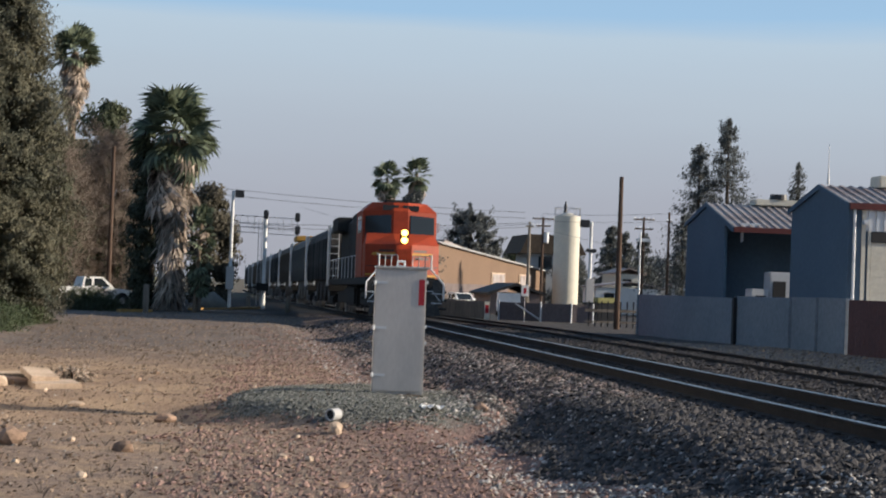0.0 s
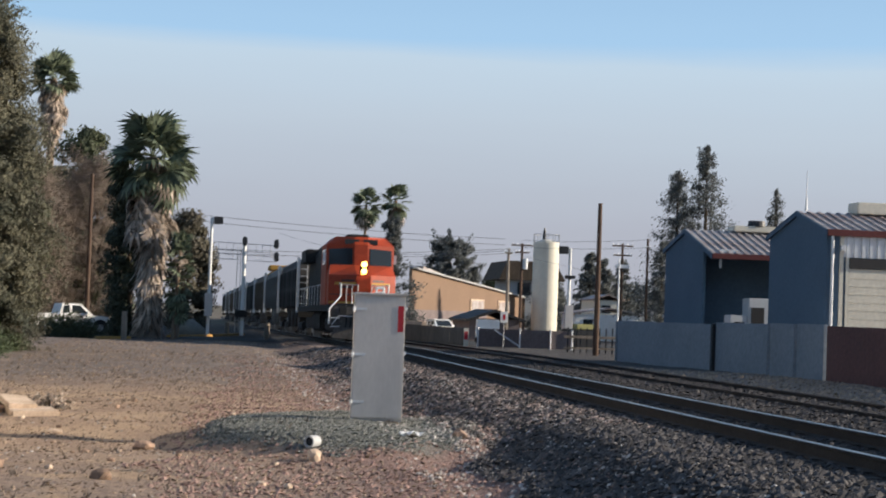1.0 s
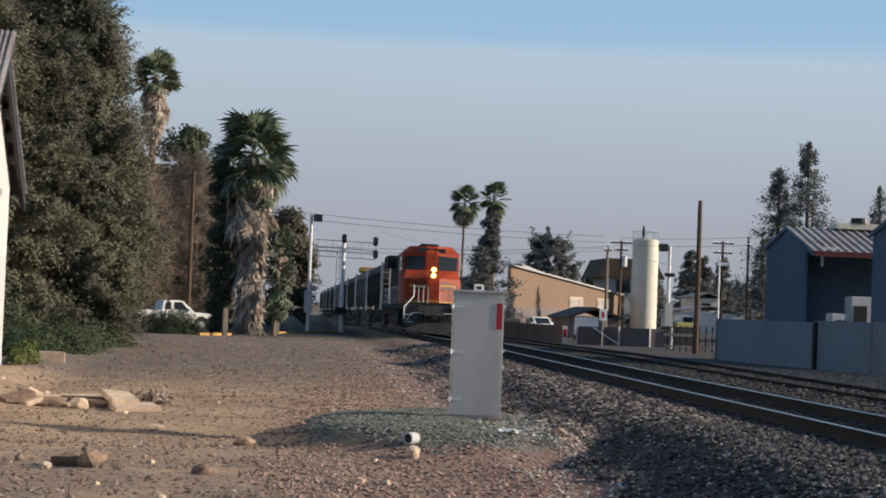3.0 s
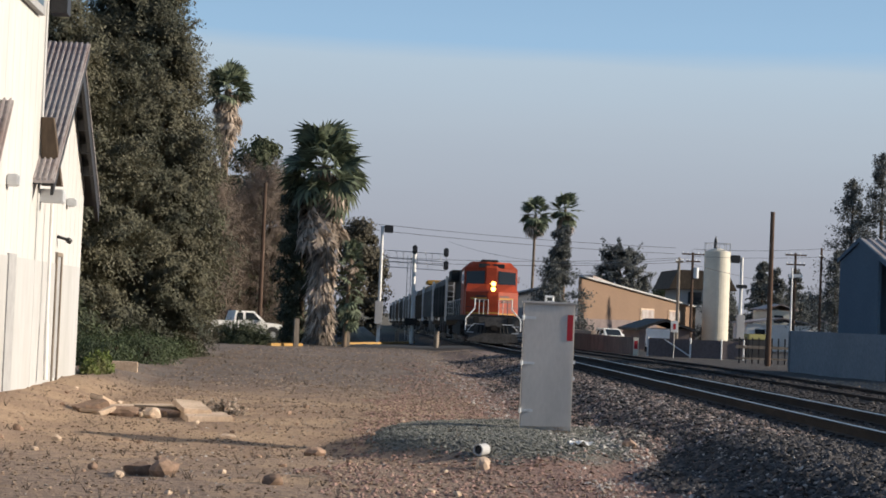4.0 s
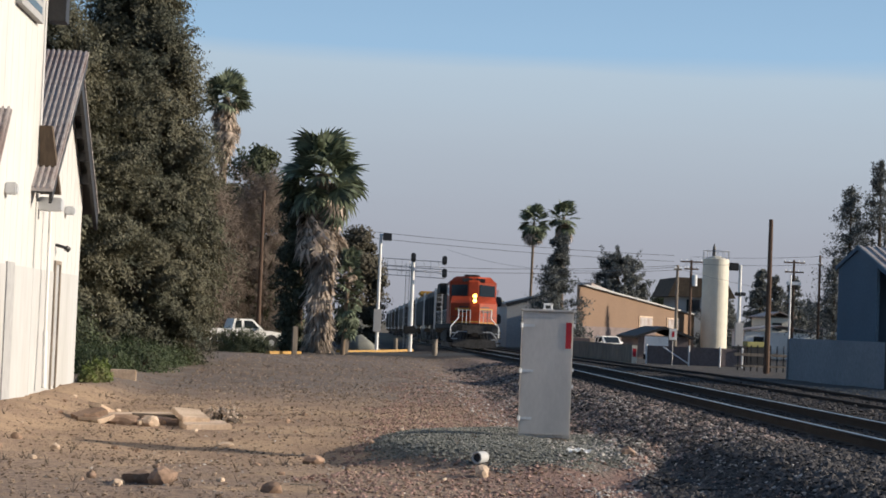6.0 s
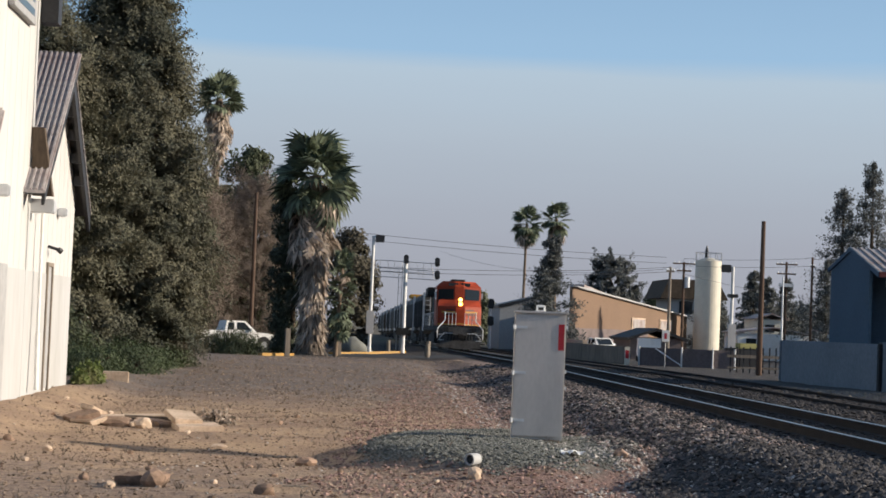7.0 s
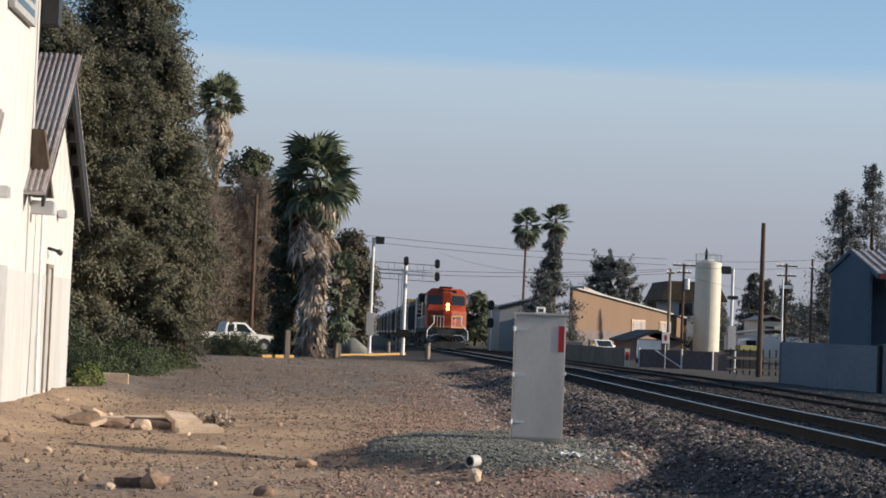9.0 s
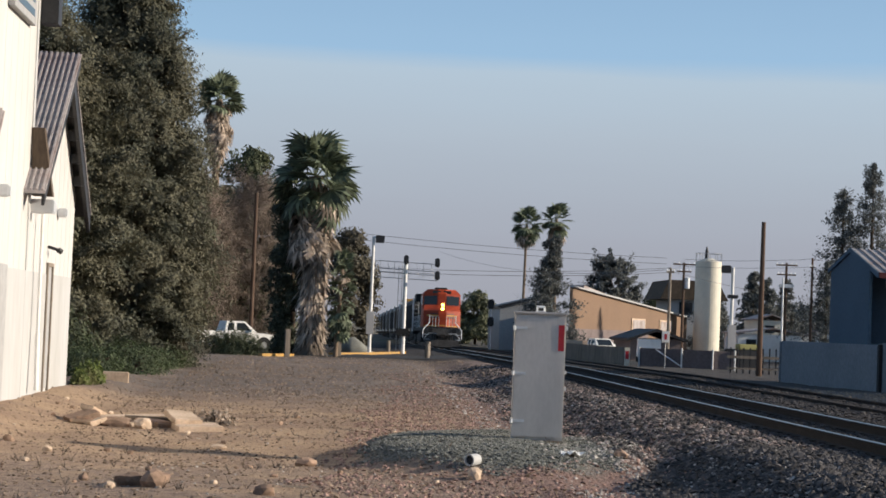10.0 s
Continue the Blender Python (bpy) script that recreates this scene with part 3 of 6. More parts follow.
def locomotive():
    """Front of the plough at y = 0, rail heads at z = 0, the length along +y."""
    t = thing("locomotive", pose(TRACK_X, 71, 0.4), "orange and black diesel freight locomotive with lit headlight", "locomotive", "train")
    # nose and cab: blunt wedge in plan
    low = [(-1.5, 3.4), (-1.5, 1.95), (-0.32, 1.25), (0.32, 1.25), (1.5, 1.95), (1.5, 3.4)]
    mid = [(-1.5, 3.4), (-1.5, 2.10), (-0.32, 1.40), (0.32, 1.40), (1.5, 2.10), (1.5, 3.4)]
    top = [(-1.38, 3.4), (-1.38, 2.9), (-0.32, 2.65), (0.32, 2.65), (1.38, 2.9), (1.38, 3.4)]
    bm = loft(bmesh.new(), low, 1.62, mid, 2.95)
    loft(bm, mid, 2.95, top, 3.42)
    nose = part("nose", bm, "orange", t)
    c0 = [(-1.53, 6.2), (-1.53, 3.15), (-0.3, 2.62), (0.3, 2.62), (1.53, 3.15), (1.53, 6.2)]
    c1 = [(-1.53, 6.2), (-1.53, 3.42), (-0.3, 2.92), (0.3, 2.92), (1.53, 3.42), (1.53, 6.2)]
    c2 = [(-1.12, 6.2), (-1.12, 3.62), (-0.3, 3.14), (0.3, 3.14), (1.12, 3.62), (1.12, 6.2)]
    cab = part("cab", loft(bmesh.new(), c0, 1.62, c1, 4.34), "orange", t)
    part("cab_roof", loft(bmesh.new(), [(a * 1.005, b - 0.01) for a, b in c1], 4.34, c2, 4.72), "orange", cab)
    for s in (-1, 1):
        # windscreens on the two swept faces of the cab front
        a, b = Vector((0.36 * s, 2.64, 0)), Vector((1.46 * s, 3.12, 0))
        out = Vector((0.4 * s, -0.92, 0)).normalized() * 0.012
        def on(u, z):
            back = (0.30 - 0.03 * u) * (z - 1.62) / 2.72 - 0.02
            return a.lerp(b, u) + out + Vector((0, back, z))
        bm = bmesh.new()
        quad = [(0.03, 3.46), (0.97, 3.24), (0.97, 4.14), (0.03, 4.20)]
        f = [bm.verts.new(on(u, z)) for u, z in quad]
        g = [bm.verts.new(on(u, z) - out * 3) for u, z in quad]
        bm.faces.new(f), bm.faces.new(g[::-1])
        for k in range(4):
            bm.faces.new((f[k], f[(k + 1) % 4], g[(k + 1) % 4], g[k]))
        bmesh.ops.recalc_face_normals(bm, faces=bm.faces[:])
        part("windscreen", bm, "glass", cab)
        part("number_board", boxes((0.42 * s - 0.32, 0.42 * s + 0.32, 3.0, 3.2, 4.38, 4.60)), "black", cab)
        part("side_window", boxes((1.525 * s - 0.012, 1.525 * s + 0.012, 3.9, 5.6, 3.45, 4.15)), "glass", cab)
        part("mirror", boxes((1.62 * s - 0.06, 1.62 * s + 0.06, 3.5, 3.56, 3.55, 3.95)), "silver", cab)
        # white grab rails along the front steps
        x0, x1 = 1.05 * s, 1.55 * s
        part("handrail", rods(((x0, 0.75, 2.55), (x0, 0.75, 1.95), 0.035), ((x0, 0.75, 1.98), (x1, 0.55, 1.40), 0.035), ((x1, 0.55, 1.42), (x1, 0.55, 0.75), 0.035),
                              ((x0, 0.75, 2.5), (x0, 1.5, 2.55), 0.03)), "white", t)
        inner = x1 - 0.34 if s > 0 else x1 - 0.16
        for k in range(3):
            part("step", boxes((inner, inner + 0.5, 0.65 + 0.1 * k, 1.25, 0.38 + 0.34 * k, 0.46 + 0.34 * k)), "loco_grey", t)
        part("ditch_light", rods(((0.8 * s, 0.9, 1.38), (0.8 * s, 0.8, 1.38), 0.12)), "steel", t)
        # emblem on the swept nose: dark and yellow bars
        na, nb, no = Vector((0.34 * s, 1.27, 0)), Vector((1.48 * s, 1.95, 0)), Vector((0.51 * s, -0.86, 0)) * 0.012
        for u0, u1, z0, z1, mat in ((0.0, 0.78, 2.50, 2.62, "yellow"), (0.05, 0.55, 2.66, 2.74, "black"), (0.10, 0.62, 2.36, 2.45, "black"), (0.0, 1.0, 1.68, 1.76, "yellow"), (0.02, 0.98, 2.05, 2.09, "black")):
            bm = bmesh.new()
            f = [bm.verts.new(na.lerp(nb, u) + no + Vector((0, 0.113 * (z - 1.62), z))) for u, z in ((u0, z0), (u1, z0), (u1, z1), (u0, z1))]
            g = [bm.verts.new(v.co - no * 2) for v in f]
            bm.faces.new(f), bm.faces.new(g[::-1])
            for k in range(4):
                bm.faces.new((f[k], f[(k + 1) % 4], g[(k + 1) % 4], g[k]))
            bmesh.ops.recalc_face_normals(bm, faces=bm.faces[:])
            part("emblem_bar" if u1 < 0.9 else "nose_line", bm, mat, nose)
        part("cut_lever", rods(((0.3 * s, 0.4, 1.1), (1.1 * s, 0.55, 1.12), 0.022), ((1.1 * s, 0.55, 1.12), (1.42 * s, 0.5, 0.72), 0.022)), "silver", t)
        for z in (0.62, 1.0):
            part("pilot_step", boxes((1.28 * s - 0.2, 1.28 * s + 0.2, 0.5, 0.63, z, z + 0.04)), "silver", t)
        part("sand_box", boxes((0.95 * s - 0.16, 0.95 * s + 0.16, 0.55, 0.75, 1.15, 1.5, 0.03)), "loco_grey", t)
    part("locker", boxes((-1.46, 1.46, 6.21, 9.2, 1.61, 4.42, 0.08)), "loco_grey", t)
    light = part("headlight", boxes((-0.17, 0.17, 1.34, 1.52, 2.98, 3.56, 0.05)), "black", t)
    for z in (3.12, 3.42):
        part("lamp", rods(((0, 1.35, z), (0, 1.29, z), 0.135, 0.12), seg=16), "lamp_on", light)
    part("nose_stripe", boxes((-0.31, 0.31, 1.262, 1.30, 1.72, 1.80)), "yellow", nose)
    part("nose_door", boxes((-0.28, 0.28, 1.262, 1.34, 1.88, 2.75, 0.01)), "orange", nose)
    for s in (-1, 1):
        part("front_rail", rods(*[((s * x, 0.78, 1.55), (s * x, 0.78, 2.50), 0.02) for x in (0.3, 0.55, 0.8)], ((s * 0.3, 0.78, 2.5), (s * 1.05, 0.78, 2.5), 0.018)), "steel", t)
    # running platform, pilot and plough
    part("platform", boxes((-1.55, 1.55, 0.75, 22.0, 1.30, 1.60, 0.03)), "loco_grey", t)
    part("pilot", boxes((-1.5, 1.5, 0.62, 0.85, 0.55, 1.56, 0.03), (-0.5, 0.5, 0.3, 0.7, 0.95, 1.25, 0.03)), "pilot_grey", t)
    part("coupler", boxes((-0.14, 0.14, -0.05, 0.5, 0.80, 1.02, 0.04), (-0.2, 0.2, -0.2, 0.0, 0.76, 1.06, 0.05)), "rust", t)
    part("plough", prisms(([(-1.45, 0.16), (0, 0.04), (1.45, 0.16), (1.3, 0.62), (-1.3, 0.62)], "y", 0.38, 0.6)), "pilot_grey", t)
    for s in (-1, 1):
        for x in (0.35, 0.55, 0.75):
            part("air_hose", rods(((s * x, 0.6, 1.15), (s * (x + 0.1), 0.42, 0.45), 0.035)), "rubber", t)
    part("anticlimber_edge", boxes((-1.2, 1.2, 0.60, 0.745, 1.58, 1.66)), "black", t)
    # long hood
    hood = part("long_hood", loft(bmesh.new(), [(-1.0, 6.2), (1.0, 6.2), (1.0, 21.3), (-1.0, 21.3)], 1.6, [(-1.0, 6.2), (1.0, 6.2), (1.0, 21.3), (-1.0, 21.3)], 4.25), "loco_grey", t)
    part("hood_roof", prisms(([(-1.02, 4.25), (1.02, 4.25), (0.7, 4.6), (-0.7, 4.6)], "y", 9.21, 21.3)), "loco_grey", hood)
    part("radiator", boxes((-1.5, 1.5, 17.5, 21.2, 3.9, 4.62, 0.06)), "loco_grey", hood)
    part("exhaust_stack", boxes((-0.45, 0.45, 12.0, 13.2, 4.55, 4.82, 0.03)), "black", hood)
    part("horn", rods(((-0.35, 5.0, 4.80), (-0.35, 5.4, 4.80), 0.06, 0.03), ((0.0, 5.0, 4.84), (0.0, 5.4, 4.84), 0.06, 0.03)), "steel", cab)
    part("air_conditioner", boxes((-0.5, 0.5, 4.6, 5.8, 4.70, 4.90, 0.05)), "loco_grey", cab)
    for k in range(10):
        part("hood_door", boxes((-1.03, -0.99, 6.6 + 1.05 * k, 7.5 + 1.05 * k, 1.8, 3.6)), "loco_grey", hood)
    part("fuel_tank", boxes((-1.35, 1.35, 8.4, 14.0, 0.35, 1.28, 0.12)), "loco_grey", t)
    part("side_rail", rods(*[((-1.5, y, 1.6), (-1.5, y, 2.55), 0.02) for y in np.arange(6.5, 21.5, 1.9)], ((-1.5, 6.5, 2.55), (-1.5, 21.4, 2.55), 0.02)), "silver", t)
    wheels = []
    for c in (4.6, 17.6):
        part("bogie", boxes((-1.2, -0.98, c - 2.4, c + 2.4, 0.45, 1.02, 0.05), (0.98, 1.2, c - 2.4, c + 2.4, 0.45, 1.02, 0.05), (-1.0, 1.0, c - 0.3, c + 0.3, 0.5, 1.2, 0.05)), "loco_grey", t)
        for dy in (-1.9, 0.0, 1.9):
            wheels.append(wheelset(t, 0, c + dy, 0.51))
    return t, wheels


HOPPER = {}


def hopper(mat, label):
    """Covered hopper car centred on y = 0, rail heads at z = 0, 19 m long."""
    t = thing("hopper_car", pose(TRACK_X, 200, 0), label, "freight car", "train")
    side = [(-1.30, 1.55), (-1.52, 1.75), (-1.58, 2.6), (-1.54, 3.6), (-1.35, 4.15), (-0.95, 4.48), (0.95, 4.48), (1.35, 4.15), (1.54, 3.6), (1.58, 2.6), (1.52, 1.75), (1.30, 1.55)]
    bm = bmesh.new()
    ys = [-9.3, -8.2, 8.2, 9.3]
    rings = []
    for y in ys:
        end = abs(y) > 9
        rings.append([bm.verts.new((x, y, max(z, 3.2) if end else z)) for x, z in side])
    for a, b in zip(rings, rings[1:]):
        for k in range(len(side)):
            bm.faces.new((a[k], a[(k + 1) % len(side)], b[(k + 1) % len(side)], b[k]))
    bm.faces.new(rings[0]), bm.faces.new(rings[-1][::-1])
    bmesh.ops.recalc_face_normals(bm, faces=bm.faces[:])
    body = part("body", bm, mat, t)
    rib = None
    for s in (-1, 1):
        for y in np.arange(-7.6, 8, 1.69):
            if rib is None:
                rib = part("side_rib", boxes((-0.04, 0.04, -0.05, 0.05, 1.6, 3.75)), mat, body)
                one = rib
            else:
                one = hang("side_rib", rib.data, None, body)
            one.matrix_basis = pose(s * 1.59, y, 0)
    part("roof_walk", boxes((-0.35, 0.35, -9.6, 9.6, 4.52, 4.57)), "steel", body)
    for y in (-6.6, -3.3, 0, 3.3, 6.6):
        part("hatch", boxes((-0.3, 0.3, y - 0.7, y + 0.7, 4.571, 4.70, 0.03)), mat, body)
    for y in (-4.9, -1.65, 1.65, 4.9):
        part("bay", prisms(([(y - 1.6, 1.6), (y + 1.6, 1.6), (y + 0.35, 0.42), (y - 0.35, 0.42)], "x", -1.15, 1.15)), mat, t)
    part("sill", boxes((-0.3, 0.3, -9.7, 9.7, 0.85, 1.25), (-1.5, 1.5, -9.75, -9.35, 1.0, 1.3), (-1.5, 1.5, 9.35, 9.75, 1.0, 1.3)), "loco_grey", t)
    for e in (-1, 1):
        for s in (-1, 1):
            y = 9.62 * e
            part("end_post", boxes((1.55 * s - 0.08, 1.55 * s + 0.08, y - 0.06, y + 0.06, 1.25, 4.35), (1.55 * s - 0.05, 1.55 * s + 0.05, min(y, 8.9 * e), max(y, 8.9 * e), 4.25, 4.35)), "silver", t)
            part("ladder", rods(*[((1.55 * s, y - 0.1, z), (1.05 * s, y - 0.1, z), 0.022) for z in np.arange(1.4, 4.4, 0.38)], ((1.05 * s, y - 0.1, 1.2), (1.05 * s, y - 0.1, 4.4), 0.025), seg=6), "silver", t)
        part("coupler", boxes((-0.13, 0.13, min(9.5 * e, 10.0 * e), max(9.5 * e, 10.0 * e), 0.78, 1.02, 0.03)), "rust", t)
        part("brake_hose", rods(((0.3, 9.7 * e, 0.9), (0.35, 9.95 * e, 0.4), 0.03)), "rubber", t)
    wheels = []
    for c in (-7.3, 7.3):
        part("bogie", boxes((-1.18, -0.98, c - 1.25, c + 1.25, 0.32, 0.72, 0.05), (0.98, 1.18, c - 1.25, c + 1.25, 0.32, 0.72, 0.05), (-1.0, 1.0, c - 0.25, c + 0.25, 0.4, 0.85, 0.04)), "loco_grey", t)
        for dy in (-0.89, 0.89):
            wheels.append(wheelset(t, 0, c + dy))
    return t, wheels


LOCO, LOCO_WHEELS = locomotive()
CARS = []
kinds = ["hopper", "hopper_pale", "hopper_tan", "hopper", "hopper_pale", "hopper", "hopper_tan", "hopper_pale", "hopper"]
words = {"hopper": "dusty grey covered hopper car with pale end ladders", "hopper_pale": "pale grey covered hopper car with dusty streaked sides", "hopper_tan": "tan covered hopper car with rust-stained sides"}
for i, k in enumerate(kinds):
    CARS.append(hopper(k, words[k]))
    if i == 2:
        body = [o for o in CARS[-1][0].children if o.name.startswith("body")][0]
        part("end_sheet", prisms(([(-1.3, 3.3), (1.3, 3.3), (1.3, 4.15), (0.95, 4.5), (-0.95, 4.5), (-1.3, 4.15)], "y", -9.42, -9.31)), "yellow", body, "yellow end sheet")
        part("roof_cover", boxes((-1.2, 1.2, -9.4, -5.5, 4.6, 5.0, 0.08)), "yellow", body, "yellow roof cover")
        part("roof_sheet", prisms(([(-1.36, 4.17), (-0.96, 4.5), (0.96, 4.5), (1.36, 4.17), (0.95, 4.54), (-0.95, 4.54)], "y", -9.3, -4.0)), "yellow", body, "yellow roof sheet")
    # where the train stands in the middle of the clip; the motion is keyed at the end


# ---- trackside cabinet ----
def cabinet():
    z = float(ground_z(3.14, 27.6)) + 0.03
    t = thing("relay_cabinet", pose(3.14, 27.75, z, 0, 0, -4.5), "tall grey steel trackside relay cabinet with red sticker", "cabinet")
    w, d, h = 0.39, 0.30, 1.90
    body = part("body", boxes((-w, w, -d, d, -0.015, h, 0.008)), "steel_box", t)
    part("plinth", boxes((-w + 0.03, w - 0.05, -d + 0.03, d - 0.03, -0.22, -0.017)), "concrete", t)
    door = part("door", boxes((-w + 0.015, w - 0.02, -d - 0.028, -d - 0.002, 0.03, h - 0.05, 0.006)), "steel_box", t)
    part("lid", boxes((-w - 0.015, w + 0.035, -d - 0.045, d + 0.02, h + 0.001, h + 0.035, 0.006)), "steel_box", t)
    for zz in (0.27, 0.99, 1.68):
        part("hinge", rods(((-w - 0.008, -d - 0.045, zz - 0.035), (-w - 0.008, -d - 0.045, zz + 0.035), 0.018)), "silver", door)
        part("hinge_strap", boxes((-w, -w + 0.19, -d - 0.042, -d - 0.029, zz - 0.02, zz + 0.022, 0.004)), "silver", door)
    part("sticker", boxes((w - 0.115, w - 0.025, -d - 0.033, -d - 0.029, 1.35, 1.745)), "red", door, "red rectangular sticker")
    bm = rods(((-0.055, -0.06, h + 0.03), (-0.055, -0.06, h + 0.115), 0.016), ((0.055, -0.06, h + 0.03), (0.055, -0.06, h + 0.115), 0.016), ((-0.065, -0.06, h + 0.115), (0.065, -0.06, h + 0.115), 0.018))
    box(bm, -0.08, 0.08, -0.12, 0.0, h + 0.034, h + 0.05)
    part("lifting_eye", bm, "white", t)
    for zz in (0.75, 1.0, 1.68):
        part("latch", boxes((w + 0.001, w + 0.03, -d + 0.03, -d + 0.06, zz, zz + 0.05)), "silver", t)


cabinet()


# ---- white sheds beside the tracks ----
def ribbed(bm, x, y0, y1, z0, top, pitch=0.42, depth=0.03, w=0.05):
    """Standing ribs on a wall that faces +x; top: height of the wall at y."""
    for y in np.arange(y0 + pitch, y1 - 0.1, pitch):
        box(bm, x, x + depth, y - w / 2, y + w / 2, z0, top(y))
    return bm


def shed_roof(parent, x0, x1, ya, yb, za, zb, mat, thick=0.06, pitch=0.115):
    """One slope from (ya, za) up to (yb, zb), with ribs that run up it."""
    s = 1 if yb > ya else -1
    bm = prisms(([(ya, za), (yb, zb), (yb, zb - thick), (ya, za - thick)], "x", x0, x1))
    roof = part("roof", bm, mat, parent)
    rib = None
    for x in np.arange(x1 - 0.06, max(x0, x1 - 9.5), -pitch):
        if rib is None:
            rib = one = part("rib", prisms(([(ya, za + 0.03), (yb, zb + 0.03), (yb, zb + 0.001), (ya, za + 0.001)], "x", -0.02, 0.02)), mat, roof)
        else:
            one = hang("rib", rib.data, None, roof)
        one.matrix_basis = pose(x, 0, 0)
    # black underside strip: the overhang's shade put into its colour
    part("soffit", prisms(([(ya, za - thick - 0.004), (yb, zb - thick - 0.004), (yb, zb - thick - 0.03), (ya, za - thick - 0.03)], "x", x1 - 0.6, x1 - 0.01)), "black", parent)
    return roof


def white_sheds():
    X = -6.2
    a = thing("white_shed", pose(0, 0, 0), "tall white corrugated metal shed with grey roof", "building", "sheds by the track")
    def top_a(y):
        return 8.1 + 2.6 * (1 - abs(y - 30.0) / 7.0)
    wall = part("wall", prisms(([(22.8, 0 - 0.3), (36.3, -0.3), (36.3, top_a(36.3)), (30, top_a(30)), (23.0, top_a(23))], "x", X - 9, X + 0.03)), "white_wall", a)
    part("wall_ribs", ribbed(bmesh.new(), X + 0.03, 23, 36.3, -0.2, top_a, 0.62, 0.003, 0.03), "white_wall", wall)
    shed_roof(a, X - 9, X + 0.42, 36.75, 30, 8.2, 10.85, "roof_grey")
    shed_roof(a, X - 9, X + 0.5, 22.4, 30, 8.0, 10.85, "roof_grey")
    for y in np.arange(33, 36.5, 0.6):
        part("rafter_end", boxes((X + 0.14, X + 0.46, y, y + 0.12, top_a(y) - 0.32, top_a(y) - 0.12)), "bark", a)
    canopy = part("canopy", prisms(([(29.0, 2.9), (30.9, 5.08), (30.9, 5.02), (29.0, 2.84)], "x", X + 0.04, X + 0.45)), "roof_grey", a)
    for k in range(4):
        part("canopy_rib", prisms(([(29.0, 2.94), (30.9, 5.12), (30.9, 5.081), (29.0, 2.901)], "x", X + 0.07 + 0.1 * k, X + 0.11 + 0.1 * k)), "roof_grey", canopy)
    sign = part("sign_board", boxes((X + 0.05, X + 0.16, 32.9, 35.25, 7.22, 8.3)), "grey_wall", a, "weathered grey sign board with faded writing bars")
    for z in (7.95, 7.62, 7.36):
        part("writing_bar", boxes((X + 0.161, X + 0.166, 33.1, 35.0, z, z + 0.14)), "blue_wall", sign)
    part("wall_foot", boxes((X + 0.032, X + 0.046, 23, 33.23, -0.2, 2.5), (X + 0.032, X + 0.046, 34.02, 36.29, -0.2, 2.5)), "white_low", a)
    door = part("door", boxes((X + 0.03, X + 0.07, 33.25, 34.0, 0.0, 2.55)), "grey_wall", a)
    part("wall_lamp", boxes((X + 0.031, X + 0.26, 32.75, 33.0, 3.74, 3.96, 0.03)), "silver", a)
    part("corner_post", prisms(([(X + 0.04, 5.33), (X + 0.28, 5.33), (X + 0.50, 3.98), (X + 0.10, 3.98)], "y", 36.05, 36.28)), "bark", a, "dark upright board at the shed corner")
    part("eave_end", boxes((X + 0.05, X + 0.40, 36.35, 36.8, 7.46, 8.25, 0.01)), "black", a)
    part("corner_trim", boxes((X + 0.031, X + 0.05, 36.1, 36.29, -0.2, 8.0)), "white_low", a)
    part("downpipe", rods(((X + 0.2, 37.1, 0.1), (X + 0.16, 37.2, 1.25), 0.05), ((X + 0.16, 37.2, 1.2), (X + 0.14, 37.25, 4.0), 0.035)), "white", a)
    b = thing("white_shed", pose(0, 0, 0), "white gabled metal shed with steep grey ribbed roof", "building", "sheds by the track")
    def top_b(y):
        return 4.35 + 2.83 * (1 - abs(y - 39.4) / 3.3)
    wall = part("wall", prisms(([(36.31, -0.3), (42.45, -0.3), (42.6, top_b(42.6)), (39.4, top_b(39.4)), (36.31, top_b(36.31))], "x", X - 9, X)), "white_wall", b)
    part("wall_ribs", ribbed(bmesh.new(), X, 36.4, 42.5, -0.2, top_b, 0.62, 0.003, 0.03), "white_wall", wall)
    shed_roof(b, X - 9, X + 0.45, 35.5, 39.4, 4.05, 7.30, "roof_grey")
    shed_roof(b, X - 9, X + 0.30, 43.25, 39.4, 4.06, 7.30, "roof_grey")
    # rake board and rafter ends black to stand in for shade under the overhang
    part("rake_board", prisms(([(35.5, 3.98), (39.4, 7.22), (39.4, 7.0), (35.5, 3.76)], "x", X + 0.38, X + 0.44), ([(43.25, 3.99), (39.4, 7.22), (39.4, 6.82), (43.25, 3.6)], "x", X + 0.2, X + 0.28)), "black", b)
    for y in np.arange(39.8, 42.5, 0.55):
        part("rafter_end", boxes((X + 0.02, X + 0.27, y, y + 0.14, top_b(y) - 0.34, top_b(y) - 0.12)), "black", b)
    part("gutter_box", boxes((X + 0.031, X + 0.50, 36.3, 36.7, 3.66, 3.93, 0.02)), "silver", b)
    part("wall_lamp", boxes((X + 0.005, X + 0.22, 39.95, 40.2, 3.78, 3.97, 0.03)), "silver", b)
    part("lamp_arm", rods(((X + 0.005, 38.95, 3.08), (X + 0.22, 39.0, 3.02), 0.035), ((X + 0.22, 39.0, 3.02), (X + 0.28, 39.05, 2.98), 0.06)), "black", b)
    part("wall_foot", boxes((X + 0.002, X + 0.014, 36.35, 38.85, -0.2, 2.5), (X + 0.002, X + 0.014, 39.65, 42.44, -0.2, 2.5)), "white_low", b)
    door = part("door", boxes((X - 0.02, X + 0.012, 38.95, 39.55, 0.05, 2.66)), "grey_wall", b)
    part("door_frame", boxes((X, X + 0.05, 38.86, 38.95, 0, 2.74), (X, X + 0.05, 39.55, 39.64, 0, 2.74), (X, X + 0.05, 38.95, 39.55, 2.66, 2.74)), "post_wood", door)


white_sheds()


